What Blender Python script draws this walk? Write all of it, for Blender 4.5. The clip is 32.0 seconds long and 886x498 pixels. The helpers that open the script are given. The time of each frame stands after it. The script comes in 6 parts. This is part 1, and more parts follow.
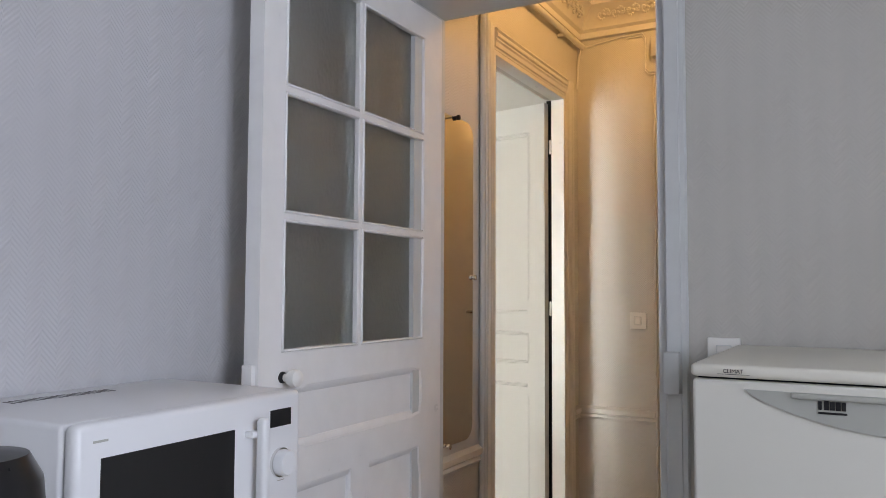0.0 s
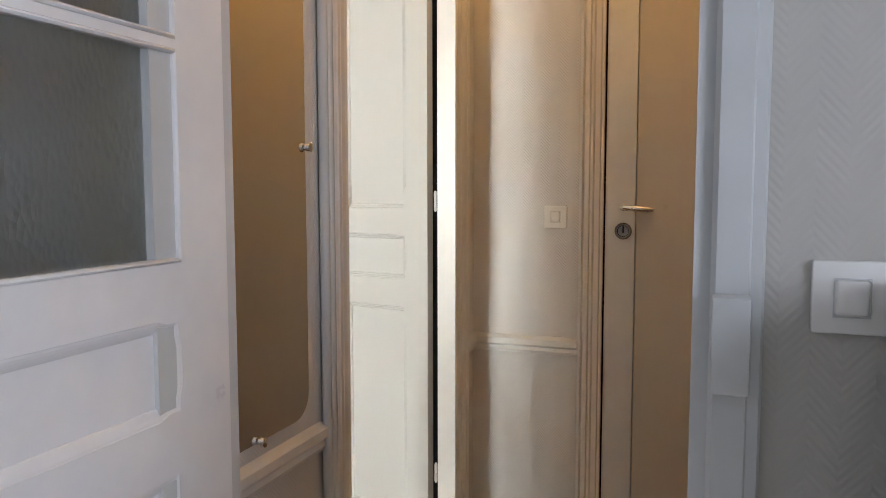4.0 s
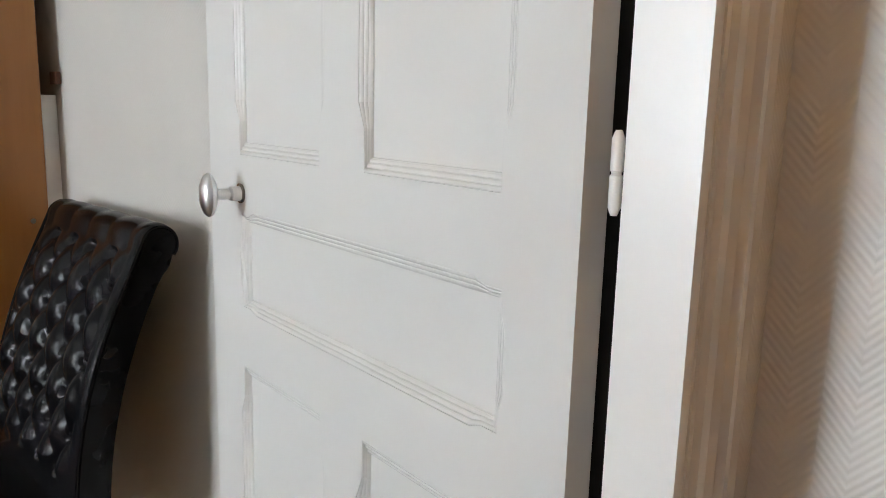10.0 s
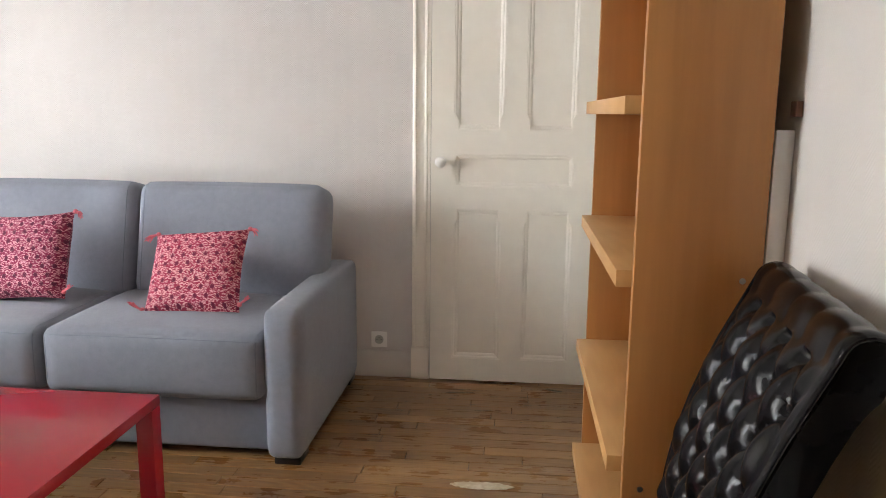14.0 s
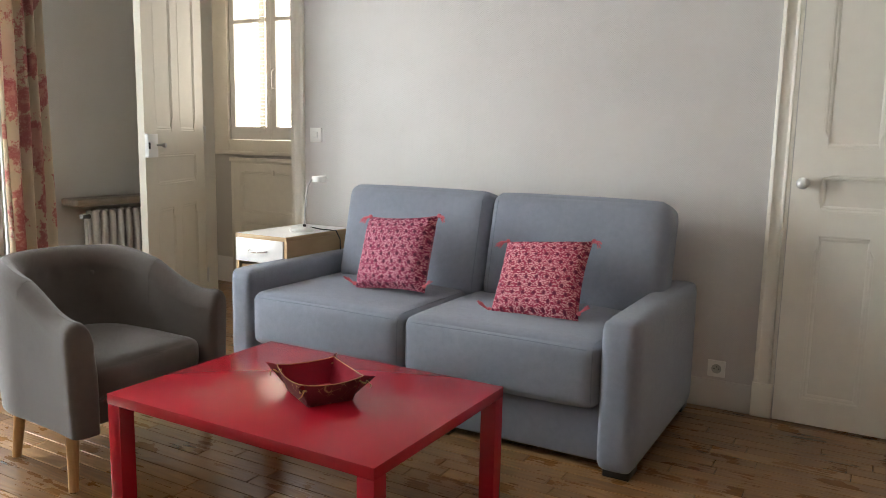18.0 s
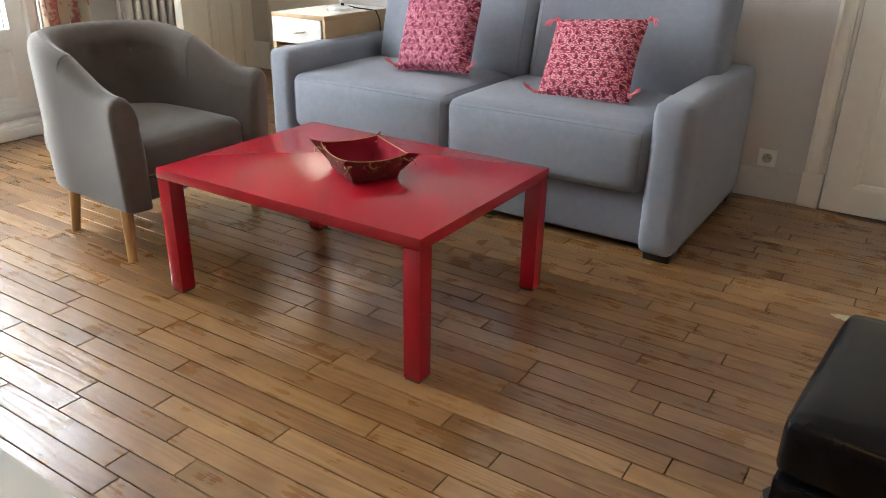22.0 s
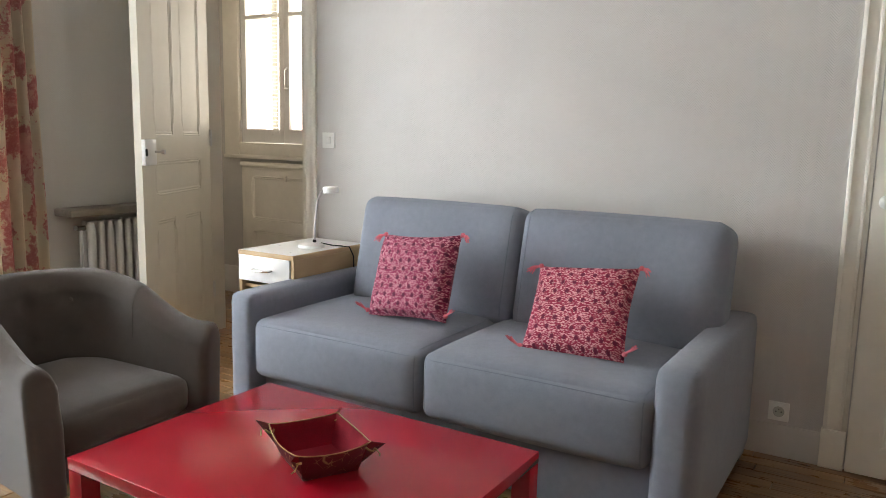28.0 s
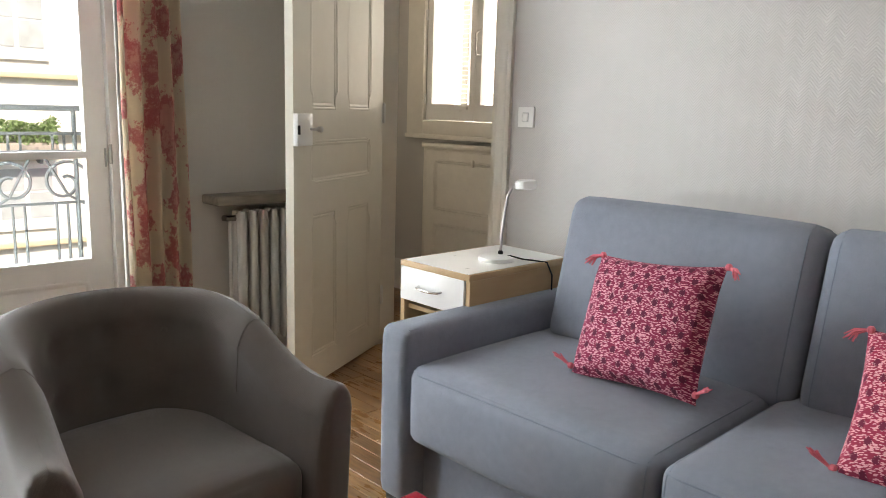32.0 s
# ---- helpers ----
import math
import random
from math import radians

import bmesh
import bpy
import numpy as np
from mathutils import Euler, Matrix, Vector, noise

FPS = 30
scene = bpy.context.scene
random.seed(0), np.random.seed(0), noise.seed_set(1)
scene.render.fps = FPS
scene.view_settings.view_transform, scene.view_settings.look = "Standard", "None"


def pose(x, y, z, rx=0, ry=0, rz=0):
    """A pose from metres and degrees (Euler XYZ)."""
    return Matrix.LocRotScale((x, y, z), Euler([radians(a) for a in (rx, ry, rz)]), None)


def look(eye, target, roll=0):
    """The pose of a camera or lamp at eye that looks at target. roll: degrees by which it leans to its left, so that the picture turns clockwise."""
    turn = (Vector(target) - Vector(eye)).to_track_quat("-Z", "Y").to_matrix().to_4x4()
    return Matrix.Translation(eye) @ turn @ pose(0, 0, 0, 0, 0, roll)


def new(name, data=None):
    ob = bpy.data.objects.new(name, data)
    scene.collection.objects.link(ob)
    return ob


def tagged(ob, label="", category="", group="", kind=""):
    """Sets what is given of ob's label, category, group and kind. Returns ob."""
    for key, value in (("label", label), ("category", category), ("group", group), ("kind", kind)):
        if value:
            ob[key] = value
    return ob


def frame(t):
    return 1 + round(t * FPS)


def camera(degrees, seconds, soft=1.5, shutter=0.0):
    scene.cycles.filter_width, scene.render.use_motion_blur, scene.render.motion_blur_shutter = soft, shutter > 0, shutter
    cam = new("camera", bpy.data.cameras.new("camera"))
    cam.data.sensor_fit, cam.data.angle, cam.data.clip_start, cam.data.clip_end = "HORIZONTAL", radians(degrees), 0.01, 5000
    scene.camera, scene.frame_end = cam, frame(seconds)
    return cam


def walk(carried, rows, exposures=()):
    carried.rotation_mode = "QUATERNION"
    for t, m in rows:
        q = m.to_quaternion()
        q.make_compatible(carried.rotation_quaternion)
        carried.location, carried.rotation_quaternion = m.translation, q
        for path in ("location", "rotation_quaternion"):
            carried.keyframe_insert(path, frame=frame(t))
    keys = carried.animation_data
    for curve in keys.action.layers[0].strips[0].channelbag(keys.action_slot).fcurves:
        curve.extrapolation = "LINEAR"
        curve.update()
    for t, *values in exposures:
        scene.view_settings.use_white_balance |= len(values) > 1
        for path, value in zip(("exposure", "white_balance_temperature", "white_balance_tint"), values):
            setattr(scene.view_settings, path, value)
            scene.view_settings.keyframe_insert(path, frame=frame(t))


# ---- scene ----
cam = camera(60.5, 32.0, 0.8)
PATH = [
    (0, (-0.441, 0.726, 1.217), (-1.405, 2.475, 1.331), 0.3),
    (0.5, (-0.427, 0.801, 1.224), (-1.412, 2.537, 1.345), 0.6),
    (1, (-0.46, 0.896, 1.219), (-1.424, 2.644, 1.339), 0.8),
    (1.5, (-0.534, 1.026, 1.218), (-1.44, 2.806, 1.326), 1.0),
    (2, (-0.576, 1.143, 1.203), (-1.462, 2.935, 1.252), 0.8),
    (2.5, (-0.591, 1.296, 1.206), (-1.506, 3.075, 1.191), 1.1),
    (3, (-0.638, 1.407, 1.192), (-1.548, 3.184, 1.083), 1.1),
    (3.5, (-0.736, 1.534, 1.189), (-1.523, 3.367, 1.049), 0.6),
    (5.5, (-0.994, 2.126, 1.188), (-1.465, 4.052, 0.928), -0.1),
    (6, (-1.042, 2.247, 1.18), (-1.414, 4.188, 0.874), -0.0),
    (6.5, (-1.038, 2.421, 1.195), (-1.464, 4.347, 0.865), -0.2),
    (7, (-1.056, 2.547, 1.192), (-1.483, 4.463, 0.846), -0.4),
    (7.5, (-1.098, 2.709, 1.193), (-1.526, 4.629, 0.837), -0.7),
    (8, (-1.156, 2.825, 1.188), (-1.612, 4.738, 0.822), -0.6),
    (8.5, (-1.178, 2.984, 1.193), (-1.828, 4.835, 0.802), 0.0),
    (9, (-1.177, 3.122, 1.196), (-2.087, 4.86, 0.808), 0.9),
    (9.5, (-1.253, 3.219, 1.194), (-2.327, 4.861, 0.803), 1.9),
    (10, (-1.374, 3.354, 1.192), (-2.626, 4.871, 0.829), 1.5),
    (10.5, (-1.44, 3.451, 1.203), (-2.9, 4.756, 0.796), 1.7),
    (11, (-1.465, 3.563, 1.217), (-3.145, 4.562, 0.79), 2.1),
    (11.5, (-1.519, 3.604, 1.219), (-3.315, 4.375, 0.795), 1.4),
    (12, (-1.641, 3.612, 1.219), (-3.487, 4.274, 0.825), 1.3),
    (12.5, (-1.706, 3.597, 1.215), (-3.599, 4.113, 0.826), 0.7),
    (13, (-1.743, 3.627, 1.22), (-3.686, 3.891, 0.827), 0.4),
    (13.5, (-1.746, 3.643, 1.227), (-3.711, 3.657, 0.85), 0.4),
    (14, (-1.722, 3.642, 1.225), (-3.681, 3.454, 0.872), 0.6),
    (14.5, (-1.706, 3.637, 1.224), (-3.653, 3.33, 0.883), 0.9),
    (16.5, (-1.688, 3.584, 1.169), (-3.531, 2.865, 0.876), 1.2),
    (17, (-1.685, 3.58, 1.167), (-3.488, 2.765, 0.876), 1.2),
    (17.5, (-1.678, 3.576, 1.164), (-3.441, 2.676, 0.875), 1.1),
    (18, (-1.674, 3.577, 1.168), (-3.392, 2.595, 0.877), 1.1),
    (18.5, (-1.667, 3.573, 1.165), (-3.342, 2.519, 0.872), 1.2),
    (19, (-1.659, 3.568, 1.169), (-3.293, 2.458, 0.858), 1.0),
    (19.5, (-1.667, 3.568, 1.158), (-3.28, 2.435, 0.819), 0.9),
    (20, (-1.672, 3.56, 1.151), (-3.283, 2.444, 0.753), 0.9),
    (20.5, (-1.681, 3.549, 1.135), (-3.292, 2.468, 0.651), 1.1),
    (21, (-1.683, 3.552, 1.135), (-3.277, 2.499, 0.54), 1.1),
    (21.5, (-1.685, 3.546, 1.113), (-3.255, 2.528, 0.407), 1.0),
    (22, (-1.685, 3.548, 1.101), (-3.233, 2.565, 0.302), 1.1),
    (22.5, (-1.683, 3.551, 1.111), (-3.22, 2.587, 0.269), 1.3),
    (23, (-1.677, 3.554, 1.122), (-3.231, 2.576, 0.33), 1.4),
    (23.5, (-1.686, 3.549, 1.135), (-3.276, 2.541, 0.462), 1.1),
    (24, (-1.691, 3.542, 1.159), (-3.317, 2.505, 0.63), 0.3),
    (24.5, (-1.693, 3.544, 1.199), (-3.349, 2.489, 0.816), -0.3),
    (25, (-1.705, 3.548, 1.227), (-3.389, 2.493, 0.998), -0.3),
    (25.5, (-1.701, 3.588, 1.271), (-3.381, 2.512, 1.124), -0.9),
    (27.5, (-1.901, 3.409, 1.211), (-3.595, 2.378, 0.955), 0.5),
    (28, (-2.013, 3.375, 1.216), (-3.699, 2.342, 0.915), 1.2),
    (28.5, (-2.125, 3.347, 1.211), (-3.832, 2.344, 0.925), 2.0),
    (29, (-2.21, 3.241, 1.204), (-3.956, 2.314, 0.907), 2.4),
    (29.5, (-2.298, 3.109, 1.205), (-4.067, 2.232, 0.888), 1.7),
    (30, (-2.351, 3.043, 1.199), (-4.099, 2.134, 0.852), 1.8),
    (30.5, (-2.469, 2.995, 1.205), (-4.13, 1.932, 0.871), 1.9),
    (31, (-2.552, 2.946, 1.19), (-4.105, 1.729, 0.86), 2.2),
    (31.5, (-2.665, 2.844, 1.188), (-4.114, 1.512, 0.834), 2.2),
    (32, (-2.754, 2.749, 1.191), (-4.121, 1.334, 0.828), 1.7),
]
EXPOSURES = [(0.0, 0.8, 8100, 11), (3.0, 0.8, 8100, 11), (6.0, 1.46, 7000, 10), (7.0, 1.26, 7100, 11), (8.5, 1.08, 7200, 12), (10.0, 0.84, 7000, 12), (11.0, 0.82, 6900, 11), (12.0, 0.85, 7500, 15), (14.0, 1.13, 7600, 17), (16.0, 0.94, 7500, 15), (19.0, 0.64, 7400, 12), (21.0, 0.81, 7400, 12), (22.5, 1.12, 7400, 12), (25.0, 0.83, 7400, 12), (28.0, 0.71, 7400, 13), (30.5, 0.79, 7400, 13), (32.0, 0.61, 7400, 13)]
walk(cam, [(t, look(eye, target, roll)) for t, eye, target, roll in PATH], EXPOSURES)

# ---- world and lights ----
world = bpy.data.worlds.new("world")
scene.world = world
world.use_nodes = True
_sky = world.node_tree.nodes.new("ShaderNodeTexSky")
_sky.sky_type = "NISHITA"
_sky.sun_disc = False
_sky.sun_elevation, _sky.sun_rotation = radians(48), radians(20)
world.node_tree.links.new(_sky.outputs[0], world.node_tree.nodes["Background"].inputs[0])
world.node_tree.nodes["Background"].inputs[1].default_value = 0.15


def lamp(name, kind, m, energy, colour, **sizes):
    data = bpy.data.lights.new(name, kind)
    data.energy, data.color = energy, colour
    for key, value in sizes.items():
        if key == "size":
            data.size = value
        elif key == "size_y":
            data.shape, data.size_y = "RECTANGLE", value
        elif key == "spread":
            data.spread = value
        elif key == "angle":
            data.angle = value
        elif key == "radius":
            data.shadow_soft_size = value
    ob = new(name, data)
    ob.matrix_world = m
    return ob


lamp("sun", "SUN", look((0, 10, 12), (-1.5, 0, 0)), 5.0, (1.0, 0.95, 0.88), angle=radians(0.5))
lamp("french_window_daylight", "AREA", look((-3.0, -0.80, 1.20), (-3.0, 3, 1.20)), 70, (0.74, 0.87, 1.0), size=1.14, size_y=2.2, spread=radians(150))
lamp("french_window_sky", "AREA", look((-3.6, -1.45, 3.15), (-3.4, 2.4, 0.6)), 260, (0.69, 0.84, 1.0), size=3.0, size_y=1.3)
lamp("bedroom_window_daylight", "AREA", look((-6.26, -0.39, 1.78), (-5.0, -0.39, 1.78)), 23, (1.0, 0.955, 0.86), size=1.3, size_y=1.9)
lamp("kitchen_window_daylight", "AREA", look((1.36, 0.5, 1.6), (-1.6, 0.95, 1.25)), 36, (0.58, 0.70, 1.0), size=1.0, size_y=1.15)
lamp("hall_ceiling_bulb", "POINT", look((-0.85, 3.25, 2.51), (-0.85, 3.25, 0)), 8.0, (1.0, 0.585, 0.24), radius=0.045)


# ---- materials ----
def material(name):
    m = bpy.data.materials.new(name)
    m.use_nodes = True
    return m, m.node_tree, m.node_tree.nodes["Principled BSDF"]


def node(nt, kind, **values):
    n = nt.nodes.new(kind)
    for key, value in values.items():
        if key == "operation":
            n.operation = value
        elif key == "data_type":
            n.data_type = value
        elif key == "feature":
            n.feature = value
        else:
            n.inputs[key].default_value = value
    return n


def maths(nt, op, a, b=None, c=None):
    n = nt.nodes.new("ShaderNodeMath")
    n.operation = op
    for i, v in enumerate((a, b, c)):
        if v is None:
            continue
        if isinstance(v, (int, float)):
            n.inputs[i].default_value = v
        else:
            nt.links.new(v, n.inputs[i])
    return n.outputs[0]


def ramp(nt, fac, stops):
    n = nt.nodes.new("ShaderNodeValToRGB")
    e = n.color_ramp.elements
    while len(e) < len(stops):
        e.new(0.5)
    for el, (pos, col) in zip(e, stops):
        el.position, el.color = pos, (*col, 1)
    nt.links.new(fac, n.inputs[0])
    return n.outputs[0]


def noise_of(nt, vec, scale, detail=4, rough=0.55):
    n = node(nt, "ShaderNodeTexNoise", Scale=scale, Detail=detail, Roughness=rough)
    if vec is not None:
        nt.links.new(vec, n.inputs["Vector"])
    return n.outputs[0]


def mapped(nt, vec, scale=(1, 1, 1)):
    n = nt.nodes.new("ShaderNodeMapping")
    n.inputs["Scale"].default_value = scale
    nt.links.new(vec, n.inputs["Vector"])
    return n.outputs[0]


def object_vec(nt):
    return nt.nodes.new("ShaderNodeTexCoord").outputs["Object"]


def world_vec(nt):
    return nt.nodes.new("ShaderNodeNewGeometry").outputs["Position"]


def bump(nt, b, height, strength=0.3, distance=0.002):
    n = node(nt, "ShaderNodeBump", Strength=strength, Distance=distance)
    nt.links.new(height, n.inputs["Height"])
    nt.links.new(n.outputs[0], b.inputs["Normal"])


def dark_light(c, k):
    return tuple(max(0.0, min(1.0, v * k)) for v in c)


def painted(name, colour, rough=0.45, grain=30.0, vary=0.06, relief=0.12, metal=0.0):
    """Paint, plastic or metal with faint mottling and brush relief."""
    m, nt, b = material(name)
    v = object_vec(nt)
    n1, n2 = noise_of(nt, v, 2.3), noise_of(nt, v, grain, 6)
    mix = maths(nt, "ADD", maths(nt, "MULTIPLY", n1, 0.6), maths(nt, "MULTIPLY", n2, 0.4))
    nt.links.new(ramp(nt, mix, ((0.3, dark_light(colour, 1 - vary)), (0.7, dark_light(colour, 1 + vary)))), b.inputs["Base Color"])
    nt.links.new(maths(nt, "MULTIPLY_ADD", n2, 0.12, rough - 0.06), b.inputs["Roughness"])
    b.inputs["Metallic"].default_value = metal
    if relief:
        bump(nt, b, n2, relief, 0.0015)
    return m


def wallpaper(name, colour, axis, band=0.028, pitch=0.0100, relief=0.3):
    """Embossed chevron paper, pressed flatter in places; axis: the world axis along which the wall runs (0 or 1)."""
    m, nt, b = material(name)
    v = world_vec(nt)
    s = nt.nodes.new("ShaderNodeSeparateXYZ")
    nt.links.new(v, s.inputs[0])
    u = maths(nt, "PINGPONG", maths(nt, "ADD", s.outputs[axis], 20.0), band)
    wob = maths(nt, "MULTIPLY", noise_of(nt, v, 9), 0.005)
    ph = maths(nt, "ADD", maths(nt, "ADD", s.outputs[2], maths(nt, "MULTIPLY", u, 1.1)), wob)
    st = maths(nt, "SINE", maths(nt, "MULTIPLY", ph, 2 * math.pi / pitch))
    big, worn = noise_of(nt, v, 1.3, 3), noise_of(nt, v, 5.0, 4)
    st = maths(nt, "MULTIPLY", st, maths(nt, "MULTIPLY_ADD", worn, 1.6, -0.25))
    fine = noise_of(nt, v, 160, 3)
    h = maths(nt, "ADD", maths(nt, "MULTIPLY", st, 0.5), maths(nt, "MULTIPLY", fine, 0.3))
    tone = maths(nt, "ADD", maths(nt, "MULTIPLY", st, 0.02), big)
    nt.links.new(ramp(nt, tone, ((0.3, dark_light(colour, 0.95)), (0.7, dark_light(colour, 1.05)))), b.inputs["Base Color"])
    nt.links.new(maths(nt, "MULTIPLY_ADD", worn, 0.14, 0.34), b.inputs["Roughness"])
    b.inputs["Specular IOR Level"].default_value = 0.4
    bump(nt, b, h, relief, 0.0016)
    return m


def fabric(name, colour, scale=520.0, vary=0.18, relief=0.5, sheen=0.2):
    m, nt, b = material(name)
    v = object_vec(nt)
    w1 = node(nt, "ShaderNodeTexWave", Scale=scale / 3, Distortion=1.5, Detail=2)
    nt.links.new(mapped(nt, v, (1, 1, 1.1)), w1.inputs["Vector"])
    n1, n2, n3 = noise_of(nt, v, scale, 2), noise_of(nt, v, 3.0, 3), noise_of(nt, v, 40, 4)
    t = maths(nt, "ADD", maths(nt, "MULTIPLY", n1, 0.5), maths(nt, "ADD", maths(nt, "MULTIPLY", n2, 0.25), maths(nt, "MULTIPLY", n3, 0.25)))
    nt.links.new(ramp(nt, t, ((0.32, dark_light(colour, 1 - vary)), (0.68, dark_light(colour, 1 + vary)))), b.inputs["Base Color"])
    b.inputs["Roughness"].default_value = 0.9
    b.inputs["Specular IOR Level"].default_value = 0.2
    b.inputs["Sheen Weight"].default_value = sheen
    bump(nt, b, maths(nt, "ADD", n1, maths(nt, "MULTIPLY", w1.outputs[1], 0.12)), relief, 0.0012)
    return m


def wood(name, light, dark, along=1, rough=0.4, scale=7.0, per_piece=0.25, relief=0.15, worn=0.0):
    """Wood with its grain along one object axis; pieces vary by their random value."""
    m, nt, b = material(name)
    tc = nt.nodes.new("ShaderNodeTexCoord").outputs["Object"]
    oi = nt.nodes.new("ShaderNodeObjectInfo").outputs["Random"]
    off = nt.nodes.new("ShaderNodeCombineXYZ")
    for i, k in enumerate((37.0, 71.0, 13.0)):
        nt.links.new(maths(nt, "MULTIPLY", oi, k), off.inputs[i])
    add = nt.nodes.new("ShaderNodeVectorMath")
    nt.links.new(tc, add.inputs[0])
    nt.links.new(off.outputs[0], add.inputs[1])
    sc = [scale * 3.2] * 3
    sc[along] = scale * 0.22
    v = mapped(nt, add.outputs[0], sc)
    n1 = noise_of(nt, v, 1.0, 6, 0.6)
    w = node(nt, "ShaderNodeTexWave", Scale=1.2, Distortion=5.0, Detail=3)
    w.inputs["Detail Scale"].default_value = 1.5
    nt.links.new(v, w.inputs["Vector"])
    n2 = noise_of(nt, add.outputs[0], 3.0, 3)
    t = maths(nt, "ADD", maths(nt, "MULTIPLY", n1, 0.62), maths(nt, "MULTIPLY", w.outputs[1], 0.22))
    t = maths(nt, "ADD", t, maths(nt, "MULTIPLY", maths(nt, "SUBTRACT", oi, 0.5), per_piece))
    t = maths(nt, "ADD", t, maths(nt, "MULTIPLY", maths(nt, "SUBTRACT", n2, 0.5), 0.35))
    nt.links.new(ramp(nt, t, ((0.15, dark), (0.75, light))), b.inputs["Base Color"])
    r = maths(nt, "MULTIPLY_ADD", n1, 0.22, rough - 0.08)
    nt.links.new(maths(nt, "ADD", r, maths(nt, "MULTIPLY", n2, worn)), b.inputs["Roughness"])
    bump(nt, b, maths(nt, "ADD", n1, maths(nt, "MULTIPLY", w.outputs[1], 0.3)), relief, 0.002)
    return m



def oak(name, pieces):
    """Old waxed oak strip: figure along y, small knots, a gloss that ripples with the worn surface."""
    m, nt, b = material(name)
    tc = object_vec(nt) if pieces else world_vec(nt)
    rnd_out = nt.nodes.new("ShaderNodeObjectInfo").outputs["Random"] if pieces else nt.nodes.new("ShaderNodeNewGeometry").outputs["Random Per Island"]
    off = nt.nodes.new("ShaderNodeCombineXYZ")
    for i, k in enumerate((37.0, 71.0, 13.0)):
        nt.links.new(maths(nt, "MULTIPLY", rnd_out, k), off.inputs[i])
    add = nt.nodes.new("ShaderNodeVectorMath")
    nt.links.new(tc, add.inputs[0])
    nt.links.new(off.outputs[0], add.inputs[1])
    p = add.outputs[0]
    fine = noise_of(nt, mapped(nt, p, (60, 2.2, 60)), 1.0, 5, 0.6)
    figure = maths(nt, "MULTIPLY_ADD", maths(nt, "SINE", maths(nt, "MULTIPLY", noise_of(nt, mapped(nt, p, (12, 1.3, 12)), 1.0, 1), 70.0)), 0.5, 0.5)
    cloud = noise_of(nt, p, 5.0, 3)
    knot = node(nt, "ShaderNodeTexVoronoi", Scale=1.0)
    nt.links.new(mapped(nt, p, (9, 5, 9)), knot.inputs["Vector"])
    tone = maths(nt, "ADD", maths(nt, "MULTIPLY", fine, 0.30), maths(nt, "MULTIPLY", figure, 0.10))
    tone = maths(nt, "ADD", tone, maths(nt, "MULTIPLY", cloud, 0.40))
    tone = maths(nt, "ADD", tone, maths(nt, "MULTIPLY", maths(nt, "SUBTRACT", rnd_out, 0.5), 0.30))
    col = ramp(nt, tone, ((0.10, (0.125, 0.054, 0.018)), (0.40, (0.25, 0.121, 0.042)), (0.75, (0.46, 0.262, 0.106))))
    spot = maths(nt, "LESS_THAN", knot.outputs["Distance"], 0.03)
    mix = nt.nodes.new("ShaderNodeMix")
    mix.data_type = "RGBA"
    nt.links.new(spot, mix.inputs[0])
    nt.links.new(col, mix.inputs[6])
    mix.inputs[7].default_value = (0.06, 0.03, 0.014, 1)
    nt.links.new(mix.outputs[2], b.inputs["Base Color"])
    worn = noise_of(nt, p, 7.0, 4)
    nt.links.new(maths(nt, "ADD", maths(nt, "MULTIPLY_ADD", worn, 0.22, 0.12), maths(nt, "MULTIPLY", fine, 0.14)), b.inputs["Roughness"])
    b.inputs["Coat Weight"].default_value, b.inputs["Coat Roughness"].default_value = 0.50, 0.20
    wavy = noise_of(nt, mapped(nt, p, (1, 0.35, 1)), 30, 3)
    h = maths(nt, "ADD", maths(nt, "MULTIPLY", wavy, 1.0), maths(nt, "ADD", maths(nt, "MULTIPLY", fine, 0.35), maths(nt, "MULTIPLY", figure, 0.55)))
    bump(nt, b, h, 0.26, 0.0025)
    nt.links.new(b.inputs["Normal"].links[0].from_socket, b.inputs["Coat Normal"])
    return m


def glassy(name, colour=(1, 1, 1), rough=0.0, wavy=0.0):
    m, nt, b = material(name)
    b.inputs["Base Color"].default_value = (*colour, 1)
    b.inputs["Transmission Weight"].default_value = 1.0
    b.inputs["Roughness"].default_value = rough
    b.inputs["IOR"].default_value = 1.45
    if wavy:
        v = object_vec(nt)
        n = node(nt, "ShaderNodeTexVoronoi", Scale=120.0)
        nt.links.new(mapped(nt, v, (1, 1, 0.55)), n.inputs["Vector"])
        bump(nt, b, maths(nt, "ADD", n.outputs[0], noise_of(nt, v, 30, 3)), wavy, 0.006)
    return m





